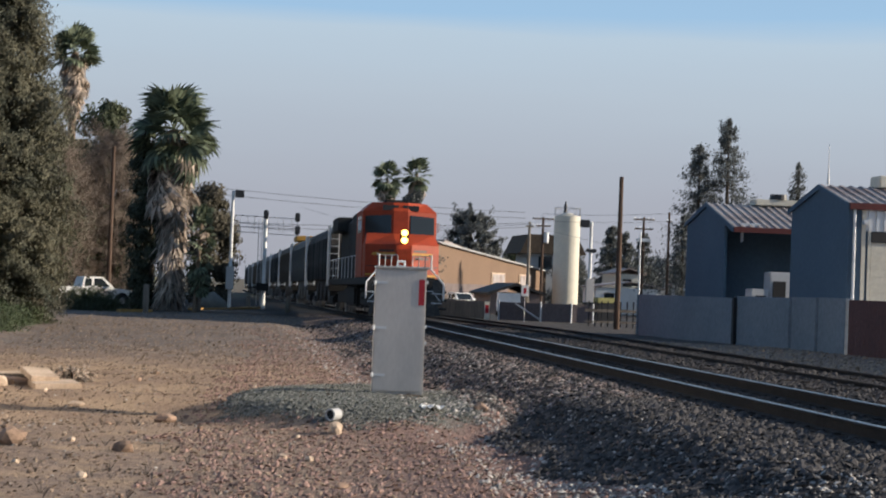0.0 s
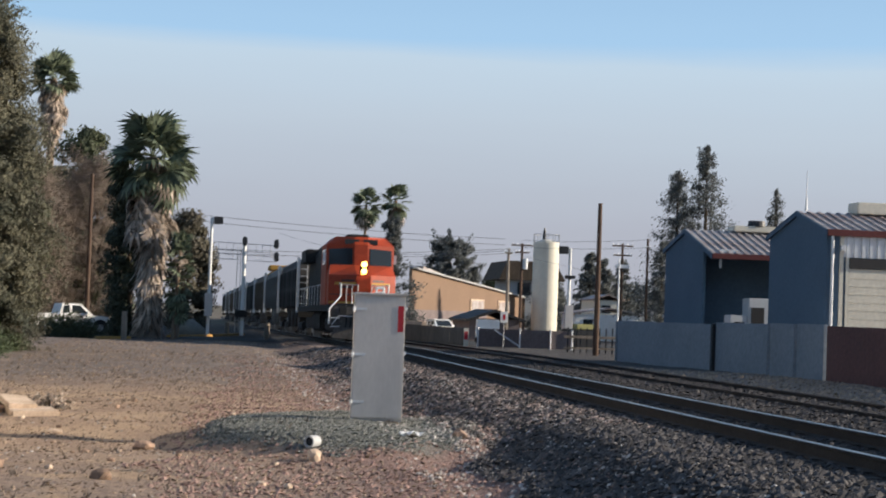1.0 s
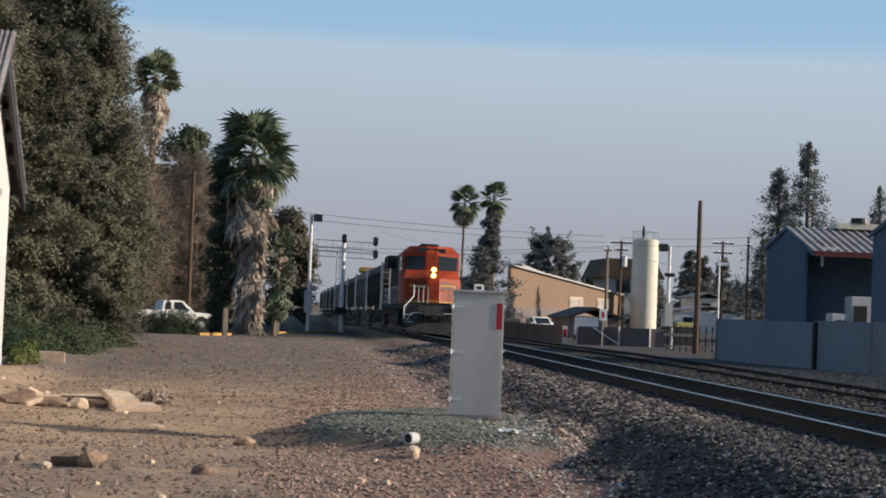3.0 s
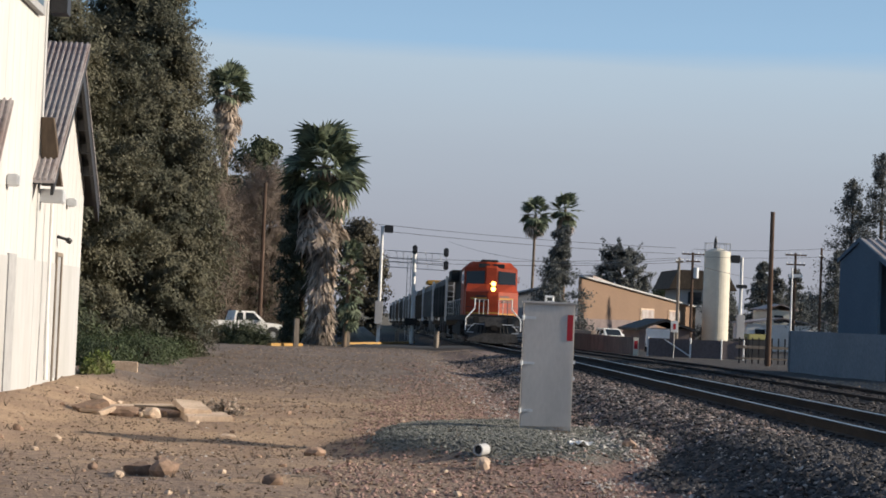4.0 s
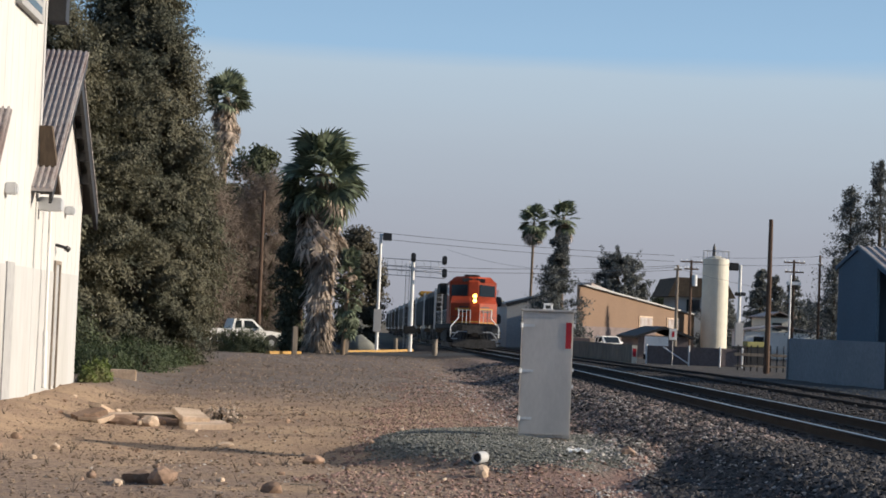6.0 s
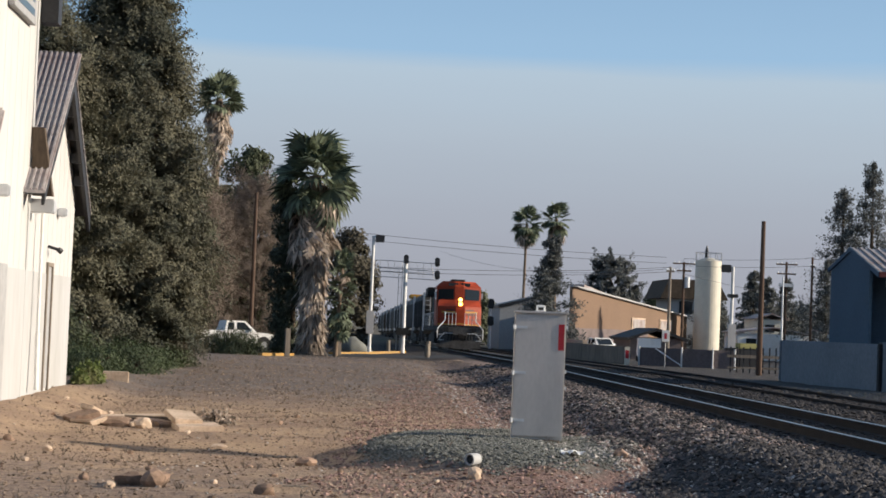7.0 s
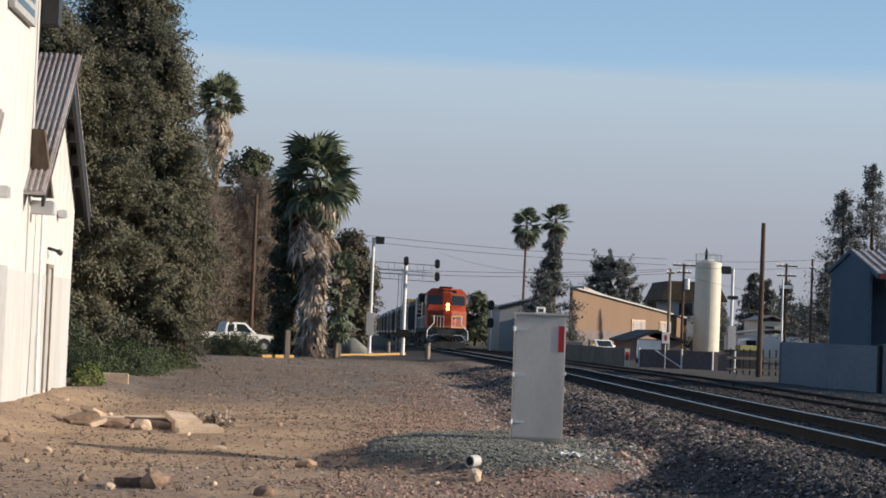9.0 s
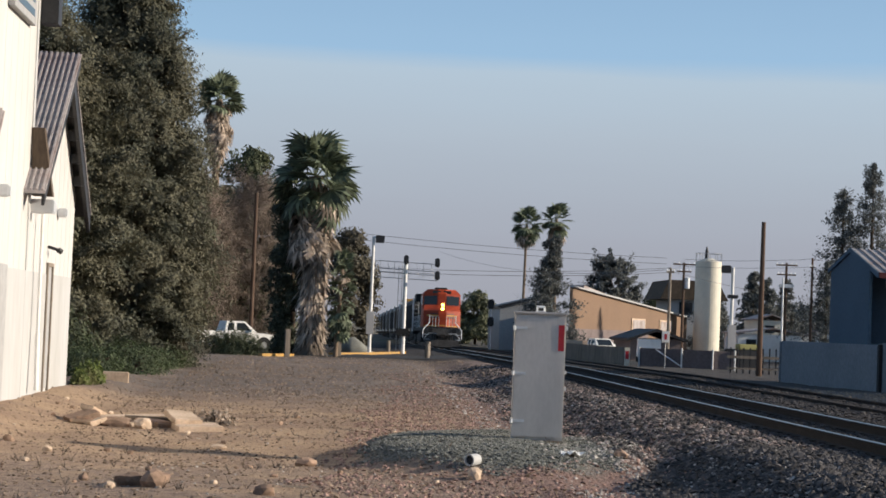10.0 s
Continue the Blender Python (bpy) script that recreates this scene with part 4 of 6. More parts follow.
# ---- blue sheds behind the concrete wall ----
def blue_shed(y0, y1, ym, zr, ze, door_side, label):
    X, XE = 20.0, 44.0
    t = thing("blue_shed", pose(0, 0, 0), label, "building", "blue sheds")
    inset = 0.0 if door_side else 1.6
    wall = part("wall", prisms(([(y0 + inset, -0.1), (y1, -0.1), (y1, ze), (ym, zr), (y0 + inset, ze + (0.22 if inset else 0))], "x", X + 0.001, XE)), "blue_wall", t)
    part("gable_wall", prisms(([(y0, -0.1), (y1, -0.1), (y1, ze), (ym, zr), (y0, ze)], "x", X - 0.12, X)), "blue_wall", t)
    over = 0.12 if door_side else 1.3
    sl = (zr - ze) / (ym - y0)
    for ya, za in ((y0 - over, ze - sl * over), (y1 + 0.25, ze - 0.06)):
        bm = prisms(([(ya, za + 0.05), (ym, zr + 0.05), (ym, zr), (ya, za)], "x", X - 0.14, XE))
        roof = part("roof", bm, "roof_grey", t)
        rib = None
        for x in np.arange(X - 0.08, X + 13, 0.33):
            if rib is None:
                rib = one = part("rib", prisms(([(ya, za + 0.10), (ym, zr + 0.10), (ym, zr + 0.051), (ya, za + 0.051)], "x", -0.04, 0.04)), "roof_grey", roof)
            else:
                one = hang("rib", rib.data, None, roof)
            one.matrix_basis = pose(x, 0, 0)
    part("eave_trim", boxes((X - 0.15, XE, y0 - over - 0.06, y0 - over - 0.002, ze - sl * over - 0.10, ze - sl * over + 0.10)), "red_trim", t)
    part("rake_trim", prisms(([(y0 - over, ze - sl * over + 0.09), (ym, zr + 0.10), (ym, zr - 0.08), (y0 - over, ze - sl * over - 0.1)], "x", X - 0.19, X - 0.145), ([(y1 + 0.25, ze + 0.06), (ym, zr + 0.10), (ym, zr - 0.08), (y1 + 0.25, ze - 0.1)], "x", X - 0.19, X - 0.145)), "blue_wall", t)
    part("ridge_vent", boxes((X + 1.75, X + 9.0, ym - 0.4, ym + 0.5, zr + 0.06, zr + (0.44 if door_side else 0.30), 0.03)), "cream", t)
    if door_side:
        y = y0 - 0.002
        part("downpipe", rods(((X + 0.04, y - 0.08, -0.1), (X + 0.04, y - 0.08, ze - 0.1), 0.05)), "silver", t)
        part("corner_trim", boxes((X + 0.30, X + 0.42, y - 0.05, y, -0.1, ze - 0.05), (X + 0.50, X + 0.59, y - 0.06, y, -0.1, 3.9)), "cream", t)
        part("cladding", boxes((X + 0.43, XE, y - 0.03, y, 3.9, ze - 0.02), *[(x, x + 0.1, y - 0.08, y - 0.03, 3.9, ze - 0.03) for x in np.arange(X + 0.5, X + 9, 0.25)]), "silver", t)
        door = part("roller_door", boxes((X + 0.6, X + 5.8, y - 0.04, y, -0.1, 3.55)), "cream", t)
        part("door_slats", boxes(*[(X + 0.6, X + 5.8, y - 0.055, y - 0.041, z, z + 0.23) for z in np.arange(0, 3.5, 0.25)]), "cream", door)
        part("door_header", boxes((X + 0.6, X + 5.85, y - 0.10, y - 0.001, 3.56, 3.88)), "dark", t)
        part("wall_lamp", boxes((X + 0.28, X + 0.43, y - 0.22, y - 0.05, 4.1, 4.25, 0.02)), "silver", t)
        part("antenna", rods(((X + 0.15, ym, zr + 0.1), (X + 0.15, ym, zr + 0.62), 0.05, 0.02), ((X + 0.15, ym, zr + 0.6), (X + 0.15, ym, zr + 1.4), 0.015, 0.008)), "white", t)
    else:
        part("bracket", boxes((X + 0.25, X + 1.0, y0 - 0.9, y0 - 0.6, ze - 0.35, ze - 0.1), (X + 0.3, X + 0.38, y0 - 0.8, y0 - 0.7, ze - 0.8, ze - 0.35)), "silver", t)
        part("roof_fan", rods(((X + 2.75, ym - 0.1, zr + 0.301), (X + 2.75, ym - 0.1, zr + 0.52), 0.36, 0.33), seg=16), "black", t)
    return t


blue_shed(66.7, 72.0, 69.2, 5.30, 4.6, False, "blue metal shed with open bay and red-edged roof")
blue_shed(53.5, 58.9, 56.2, 5.36, 4.68, True, "blue metal shed with cream roller door and red-edged roof")


def yard_walls():
    w = thing("yard_wall", pose(0, 0, 0), "grey painted concrete panel wall along the yard", "wall", kind="structure")
    edges = [73.0, 59.4, 53.7, 51.3, 49.0]
    for a, b in zip(edges, edges[1:]):
        part("panel", boxes((18.2, 18.4, b + 0.02, a - 0.02, -0.2, 1.68 + 0.12 * (73 - a) / 22, 0.01)), "cmu", w)
    for y in edges[:-1]:
        part("pier", boxes((18.12, 18.42, y - 0.02, y + 0.02, -0.2, 1.66 + 0.12 * (73 - y) / 22)), "cmu", w)
    part("joint_post", boxes((18.08, 18.19, 59.28, 59.52, -0.2, 1.70, 0.01)), "dark", w, "dark steel post at the panel joint")
    f = thing("board_fence", pose(0, 0, 0), "dark red-brown board fence beside the concrete wall", "fence")
    for y in np.arange(30, 48.7, 0.3):
        part("board", boxes((18.25, 18.3, y, y + 0.285, -0.05, 1.76)), "fence_red", f)
    part("rail", boxes((18.31, 18.36, 30, 48.9, 0.35, 0.45), (18.31, 18.36, 30, 48.9, 1.3, 1.4)), "fence_red", f)


yard_walls()


# ---- trees and plants ----
def cloud(name, pts, size, mat, parent, seed, label="", slim=0.5, out=None):
    """Small leaves at the given points, each a bent diamond of its own."""
    rng = np.random.default_rng(seed)
    n = len(pts)
    a = rng.normal(size=(n, 3))
    if out is not None:
        # leaves of a clump face outwards, roughly
        up = out + 0.45 * rng.normal(size=(n, 3))
        up /= np.linalg.norm(up, axis=1)[:, None]
        a -= up * (a * up).sum(1)[:, None]
    a /= np.linalg.norm(a, axis=1)[:, None]
    b = rng.normal(size=(n, 3)) if out is None else np.cross(up, a)
    b -= a * (a * b).sum(1)[:, None]
    b /= np.linalg.norm(b, axis=1)[:, None]
    s = size * (0.6 + 0.8 * rng.random(n))[:, None]
    c = np.cross(a, b)
    v = np.stack([pts - a * s, pts + b * s * slim + c * s * 0.15, pts + a * s, pts - b * s * slim + c * s * 0.15], 1).reshape(-1, 3)
    f = np.arange(n * 4).reshape(-1, 4)
    return hang(name, mesh_of(name, v, f, mat), None, parent, label)


def clumps(profile, n_clumps, per, radius, seed, inner=0.55):
    """Points on the skins of many small clumps that fill a crown; profile: pairs of height and crown radius."""
    rng = np.random.default_rng(seed)
    zs, rs = np.array([p[0] for p in profile]), np.array([p[1] for p in profile])
    out, ways = [], []
    for _ in range(n_clumps):
        z = rng.choice(zs[:-1]) if rng.random() < 0.15 else rng.uniform(zs[0], zs[-1])
        r = np.interp(z, zs, rs) * (inner + (1.05 - inner) * rng.random() ** 0.6)
        a = rng.random() * math.tau
        rad = radius * (0.55 + 0.9 * rng.random())
        d = rng.normal(size=(per, 3))
        d /= np.linalg.norm(d, axis=1)[:, None]
        d *= (rad * (0.35 + 0.75 * rng.random(per) ** 0.5))[:, None]
        d[:, 2] *= 0.75
        out.append(d + (r * math.cos(a), r * math.sin(a), z))
        e = d / rad + np.array((math.cos(a), math.sin(a), 0.25)) * 0.5
        ways.append(e / np.linalg.norm(e, axis=1)[:, None])
    return np.concatenate(out), np.concatenate(ways)


def sprays(profile, n_sprays, per, reach, seed, droop=0.5, inner=0.35):
    """Points and ways along many drooping sprays that fill an uneven crown."""
    rng = np.random.default_rng(seed)
    zs, rs = np.array([p[0] for p in profile]), np.array([p[1] for p in profile])
    z = rng.uniform(zs[0], zs[-1], n_sprays)
    a = rng.random(n_sprays) * math.tau
    lump = 1 + 0.13 * np.sin(a * 3 + z * 2.3 + seed) + 0.13 * np.sin(a * 8 - z * 3.7) + 0.08 * np.sin(a * 13 + z * 7.0)
    r = np.interp(z, zs, rs) * lump * (inner + (1 - inner) * rng.random(n_sprays) ** 0.45)
    L = reach * (0.5 + 0.9 * rng.random(n_sprays))
    u = rng.random((n_sprays, per))
    turn = a[:, None] + 0.5 * rng.normal(size=(n_sprays, 1))
    out = L[:, None] * u
    wide = 0.05 + 0.16 * L[:, None] * u * (1 - 0.6 * u)
    rise = 0.5 * rng.normal(size=(n_sprays, 1))
    x = (r * np.cos(a))[:, None] + out * np.cos(turn) + rng.normal(size=u.shape) * wide
    y = (r * np.sin(a))[:, None] + out * np.sin(turn) + rng.normal(size=u.shape) * wide
    zz = z[:, None] + out * (0.35 + rise) - droop * out * out / reach + rng.normal(size=u.shape) * wide
    w = np.stack([np.cos(turn) + 0 * u, np.sin(turn) + 0 * u, 0.5 + 0 * u], 2)
    return np.stack([x, y, zz], 2).reshape(-1, 3), w.reshape(-1, 3)


def evergreen(x, y, profile, mat, label, seed, n, per, reach, leaf, r, droop=0.5, slim=0.4, spread=1.8):
    t = thing("tree", pose(x, y, float(ground_z(x, y))), label, "tree")
    trunk(t, profile[-1][0] * 0.88, r, "bark", seed, spread=spread)
    pts, ways = sprays(profile, n, per, reach, seed, droop)
    cloud("crown", pts, leaf, mat, t, seed, slim=slim, out=ways)
    return t


def trunk(parent, height, r, mat, seed, limbs=6, spread=1.6, name="trunk"):
    rng = random.Random(seed)
    bm = bmesh.new()
    pts = [Vector((rng.uniform(-0.1, 0.1) * k, rng.uniform(-0.1, 0.1) * k, height * k / 5)) for k in range(6)]
    pts[0].z = -0.2
    for k in range(5):
        rod(bm, pts[k], pts[k + 1], r * (1 - 0.15 * k), r * (1 - 0.15 * (k + 1)), 10)
    part(name, bm, mat, parent)
    for k in range(limbs):
        a, z = rng.random() * math.tau, height * rng.uniform(0.35, 0.95)
        p = pts[min(5, int(z / height * 5))]
        q = Vector((math.cos(a) * spread, math.sin(a) * spread, spread * rng.uniform(0.4, 1.1)))
        m = p + q * 0.5 + Vector((0, 0, 0.1 * spread))
        part("limb", rods((p, m, r * 0.4, r * 0.25), (m, p + q, r * 0.25, r * 0.08)), mat, parent)


def broadleaf(x, y, profile, mat, label, seed, n=90, per=260, radius=0.9, leaf=0.13, r=0.3, spread=1.8, bark="bark", name="tree"):
    t = thing(name, pose(x, y, float(ground_z(x, y))), label, name.replace("_", " "))
    trunk(t, profile[-1][0] * 0.85, r, bark, seed, spread=spread)
    pts, ways = clumps(profile, n, per, radius, seed)
    cloud("crown", pts, leaf, mat, t, seed, out=ways)
    return t


evergreen(-7.3, 61, [(0.5, 1.9), (2.8, 2.3), (6, 2.2), (8, 1.75), (9.6, 1.3), (11.0, 0.9), (12.4, 0.45), (13.4, 0.15)], "cedar", "dense shaggy grey-green evergreen tree beside the white sheds", 11, 1500, 170, 1.05, 0.066, 0.4, 0.45)
evergreen(-9.9, 57, [(0.6, 2.0), (3, 2.4), (6, 2.4), (8.5, 1.6), (10.2, 0.9), (11.6, 0.3)], "cedar", "shaggy evergreen tree behind the white sheds", 12, 1000, 150, 1.0, 0.068, 0.4, 0.45)
evergreen(-6.7, 64.5, [(0.4, 1.5), (2.5, 1.6), (5, 1.3), (6.6, 0.8), (7.6, 0.2)], "brown_cedar", "brownish drooping cedar beside a taller evergreen", 27, 700, 140, 0.9, 0.062, 0.25, 0.8)
broadleaf(-7.6, 68, [(0.4, 1.8), (2, 2.0), (4.5, 2.3), (7.0, 1.8), (8.8, 0.5)], "dark_leaf", "dark shaded evergreen tree beyond the sheds", 13, 90, 420, 0.9, 0.085, 0.3)
broadleaf(-5.6, 112, [(1.5, 2.2), (5, 2.2), (9.0, 2.1), (10.8, 1.3), (11.9, 0.3)], "dark_leaf", "tall dark round-headed evergreen tree", 14, 80, 240, 0.9, 0.16, 0.3)
evergreen(-4.7, 102, [(0.8, 1.5), (3, 1.8), (6, 1.7), (8.0, 1.0), (9.4, 0.3)], "dry", "bare brown winter tree behind the pickup", 15, 900, 90, 1.1, 0.085, 0.2, 0.1, 0.13)
evergreen(-8.2, 99, [(0.8, 1.9), (3, 2.2), (6, 1.9), (8.4, 0.9), (9.2, 0.3)], "dry", "bare brown winter tree with dense twigs", 16, 1000, 90, 1.1, 0.085, 0.2, 0.1, 0.13)
broadleaf(-6.8, 104, [(0.2, 2.6), (1.5, 2.8), (3.0, 2.2), (4.2, 0.8)], "dark_leaf", "dark evergreen shrubbery behind the pickup", 17, 60, 220, 0.8, 0.13, 0.2, name="shrub")
broadleaf(0.9, 126, [(0.5, 1.2), (3, 1.5), (5.2, 1.5), (7.0, 0.9), (8.0, 0.3)], "brown_cedar", "evergreen street tree beyond the crossing", 18, 60, 220, 0.7, 0.14, 0.2)
broadleaf(-2.15, 90.6, [(0.2, 0.6), (1.6, 0.85), (2.8, 1.0), (5.0, 0.95), (7.2, 0.85), (8.2, 0.4)], "ivy", "dark ivy-clad shrub growing against the palm", 19, 110, 300, 0.5, 0.085, 0.15, spread=0.5, name="shrub")
broadleaf(17.9, 232, [(0.5, 2.4), (2.5, 2.6), (4.8, 1.9), (6.3, 0.5)], "oak", "pale green tree beyond the track", 20, 60, 160, 0.9, 0.22, 0.2)
evergreen(38.2, 250, [(4.6, 2.2), (6.2, 3.3), (8.2, 2.9), (9.8, 1.9), (11.2, 0.9), (12.0, 0.3)], "needle", "broad dark pine with ragged layered crown", 21, 240, 110, 1.6, 0.17, 0.35, 0.0, 0.5)
broadleaf(48, 262, [(0.5, 3.0), (4, 3.4), (7.0, 2.6), (8.6, 0.8)], "dark_leaf", "dark evergreen tree behind the tan building", 22, 50, 180, 1.3, 0.25, 0.3)
broadleaf(43.6, 175, [(0.2, 1.3), (1.4, 1.4), (2.4, 0.6)], "bush", "low green shrub at the foot of the silo", 24, 20, 140, 0.7, 0.18, 0.1, name="shrub")
for k, (x, y, h, rr) in enumerate(((63, 330, 7, 4.5), (72, 345, 9, 5), (80, 330, 7.5, 4.6), (89, 340, 8.5, 5), (98, 330, 7, 4.5), (55, 340, 8, 4.5), (108, 345, 9, 5))):
    broadleaf(x, y, [(0.3, rr * 0.8), (h * 0.4, rr), (h * 0.75, rr * 0.75), (h, rr * 0.2)], "needle" if k % 2 else "dry", "distant winter tree beyond the yards", 30 + k, 34, 150, 1.6, 0.34, 0.3)


def conifer(x, y, h, r, label, seed, n=11000, leaf=0.17, bare=0.12):
    t = thing("conifer", pose(x, y, float(ground_z(x, y))), label, "conifer")
    rng = np.random.default_rng(seed)
    part("trunk", rods(((0, 0, -0.2), (0, 0, h), 0.02 * h, 0.02)), "bark", t)
    whorls = int(h * 1.9)
    pts = []
    for w in range(whorls):
        u = bare + (1 - bare) * w / whorls
        reach = 1.2 * r * (1 - u) ** 0.86 * (0.72 + 0.4 * rng.random()) + 0.2
        for k in range(8):
            if rng.random() < 0.34:
                continue
            a = rng.random() * math.tau
            m = int(n / whorls / 7)
            d = rng.random(m) ** 0.6 * reach * (0.75 + 0.4 * rng.random())
            # needles gather in tufts along the branch
            d = 0.3 * d + 0.7 * np.round(d * 1.5) / 1.5
            wide = 0.10 + 0.10 * d
            pts.append(np.stack([d * math.cos(a) + rng.normal(size=m) * wide, d * math.sin(a) + rng.normal(size=m) * wide, u * h + 0.30 * d - 0.16 * d * d / max(reach, 0.3) + rng.normal(size=m) * (0.16 + 0.05 * d) + rng.uniform(-0.25, 0.25)], 1))
    cloud("crown", np.concatenate(pts), leaf, "needle", t, seed, slim=0.4)
    return t


conifer(47.8, 160, 18.3, 4.0, "tall grey-green conifer behind the blue sheds", 41, 17000, 0.125)
conifer(45.7, 162, 15.9, 4.3, "tall leaning conifer behind the blue sheds", 42, 16000, 0.125)
conifer(57.9, 170, 15.4, 2.2, "slim conifer behind the blue shed roofs", 43, 6000, 0.14)
conifer(41.1, 150, 9.0, 1.1, "narrow dark cypress beside the blue shed", 44, 8000, 0.12, 0.02)
conifer(18.95, 160, 10.4, 2.5, "dark conifer below the fan palms", 45, 24000, 0.13, 0.02)
conifer(42.6, 205, 8.6, 2.6, "grey conifer beyond the yards", 48, 9000, 0.2, 0.05)
conifer(50.0, 208, 9.2, 2.6, "grey conifer beyond the yards", 49, 9000, 0.2, 0.05)
conifer(60.4, 260, 11.8, 3.0, "distant dark conifer beyond the yards", 46, 7000, 0.28, 0.05)
conifer(66.5, 265, 11.0, 2.6, "distant dark conifer beyond the yards", 47, 7000, 0.28, 0.05)


def frond_mesh(blade, stalk, seed, mat, droop=0.35):
    """One fan leaf along +x: a stalk and pleated, split fingers."""
    rng = random.Random(seed)
    v, f = [(0, -0.03, 0), (0, 0.03, 0), (stalk, 0.02, 0.02), (stalk, -0.02, 0.02)], [(0, 1, 2, 3)]
    n = 19
    for k in range(n):
        a = math.radians(-112 + 224 * k / (n - 1))
        L = blade * (0.72 + 0.28 * math.cos(a * 0.8)) * rng.uniform(0.88, 1.08)
        w = 0.085 * blade
        d, s = Vector((math.cos(a), math.sin(a), 0)), Vector((-math.sin(a), math.cos(a), 0))
        o = Vector((stalk, 0, 0))
        up = 0.02 if k % 2 else -0.02
        m, e = o + d * L * 0.62, o + d * L
        m.z -= droop * L * 0.16
        e.z -= droop * L * rng.uniform(0.45, 0.8)
        b = len(v)
        v += [tuple(o), tuple(m - s * w + Vector((0, 0, up))), tuple(m + s * w - Vector((0, 0, up))), tuple(e)]
        f += [(b, b + 1, b + 2), (b + 1, b + 3, b + 2)]
    return mesh_of("frond", v, f, mat)


def fan_palm(x, y, h, crown, n, r, skirt, label, seed, dead=18, thatch=700, low=0.0, lowest=112, drop=0.0):
    t = thing("fan_palm", pose(x, y, float(ground_z(x, y))), label, "palm tree", "fan palms")
    rng = random.Random(seed)
    bm = bmesh.new()
    lean = Vector((rng.uniform(-0.1, 0.1), 0, 0))
    ps = [Vector((lean.x * k / 8 * 2, 0, -0.2 if k == 0 else h * k / 8)) for k in range(9)]
    for k in range(8):
        rod(bm, ps[k], ps[k + 1], r * (1.25 if k == 0 else 1 - 0.03 * k), r * (1 - 0.03 * (k + 1)), 14)
    part("trunk", bm, "palm_bark", t)
    blades = [frond_mesh(crown * 0.47, crown * (0.30 + 0.1 * k), seed + k, "palm_leaf", 0.2 + 0.2 * k) for k in range(4)]
    brown = [frond_mesh(crown * 0.42, crown * 0.42, seed + 10 + k, "thatch", 1.0) for k in range(2)]
    for k in range(n):
        u = (k + 0.5) / n
        el = 86 - lowest * u ** 0.9
        ob = hang("frond", blades[k % 4], None, t)
        ob.matrix_basis = pose(lean.x * 2, 0, h - 0.25 * u - drop * u) @ pose(0, 0, 0, 0, 0, k * 137.5 + rng.uniform(-14, 14)) @ pose(0, 0, 0, rng.uniform(-40, 40), -el + rng.uniform(-9, 9), 0)
    for k in range(dead):
        ob = hang("dead_frond", brown[k % 2], None, t)
        ob.matrix_basis = pose(lean.x * 2, 0, h - 0.3 - 0.06 * k) @ pose(0, 0, 0, 0, 0, k * 137.5 + 40) @ pose(0, 0, 0, rng.uniform(-20, 20), rng.uniform(38, 84), 0)
    if thatch:
        g = np.random.default_rng(seed)
        z = g.uniform(low, h - 0.3, thatch)
        a = g.random(thatch) * math.tau
        ins = r * 0.95 + skirt * (0.25 + 0.75 * (z - low) / (h - low)) * g.random(thatch)
        L, w = g.uniform(0.35, 1.0, thatch), g.uniform(0.03, 0.10, thatch)
        ux, uy = np.cos(a), np.sin(a)
        c = np.stack([ux * ins, uy * ins, z], 1)
        side = np.stack([-uy * w, ux * w, np.zeros(thatch)], 1)
        down = np.stack([ux * 0.14 * L, uy * 0.14 * L, -L], 1)
        tw = np.stack([g.normal(size=thatch) * 0.1, g.normal(size=thatch) * 0.1, np.zeros(thatch)], 1)
        v = np.stack([c - side * 0.5, c + side * 0.5, c + down * 0.6 + side + tw, c + down + tw * 2, c + down * 0.6 - side + tw], 1).reshape(-1, 3)
        f = [tuple(range(k * 5, k * 5 + 5)) for k in range(thatch)]
        tagged(hang("thatch", mesh_of("thatch", v, f, "thatch"), None, t), "hanging skirt of dead palm leaves", kind="stuff")
    return t


fan_palm(-1.2, 89, 8.8, 2.7, 44, 0.42, 0.27, "shaggy fan palm with a skirt of dead leaves", 51, 40, 3200, lowest=152)
fan_palm(0.02, 87.9, 4.6, 1.05, 34, 0.11, 0.2, "young fan palm growing against a bigger palm", 52, 4, 0, lowest=165, drop=2.9)
fan_palm(-8.25, 118, 16.0, 2.2, 25, 0.3, 0.5, "tall fan palm rising above dark trees", 53, 30, 900, 12.2)
fan_palm(21.6, 210, 14.5, 2.6, 26, 0.18, 0.3, "tall slender fan palm with ball of leaves", 54, 12, 240, 12.8, 150)
fan_palm(25.5, 211, 15.3, 2.6, 24, 0.22, 0.4, "tall fan palm with brown skirt", 55, 20, 500, 11.8, 140)


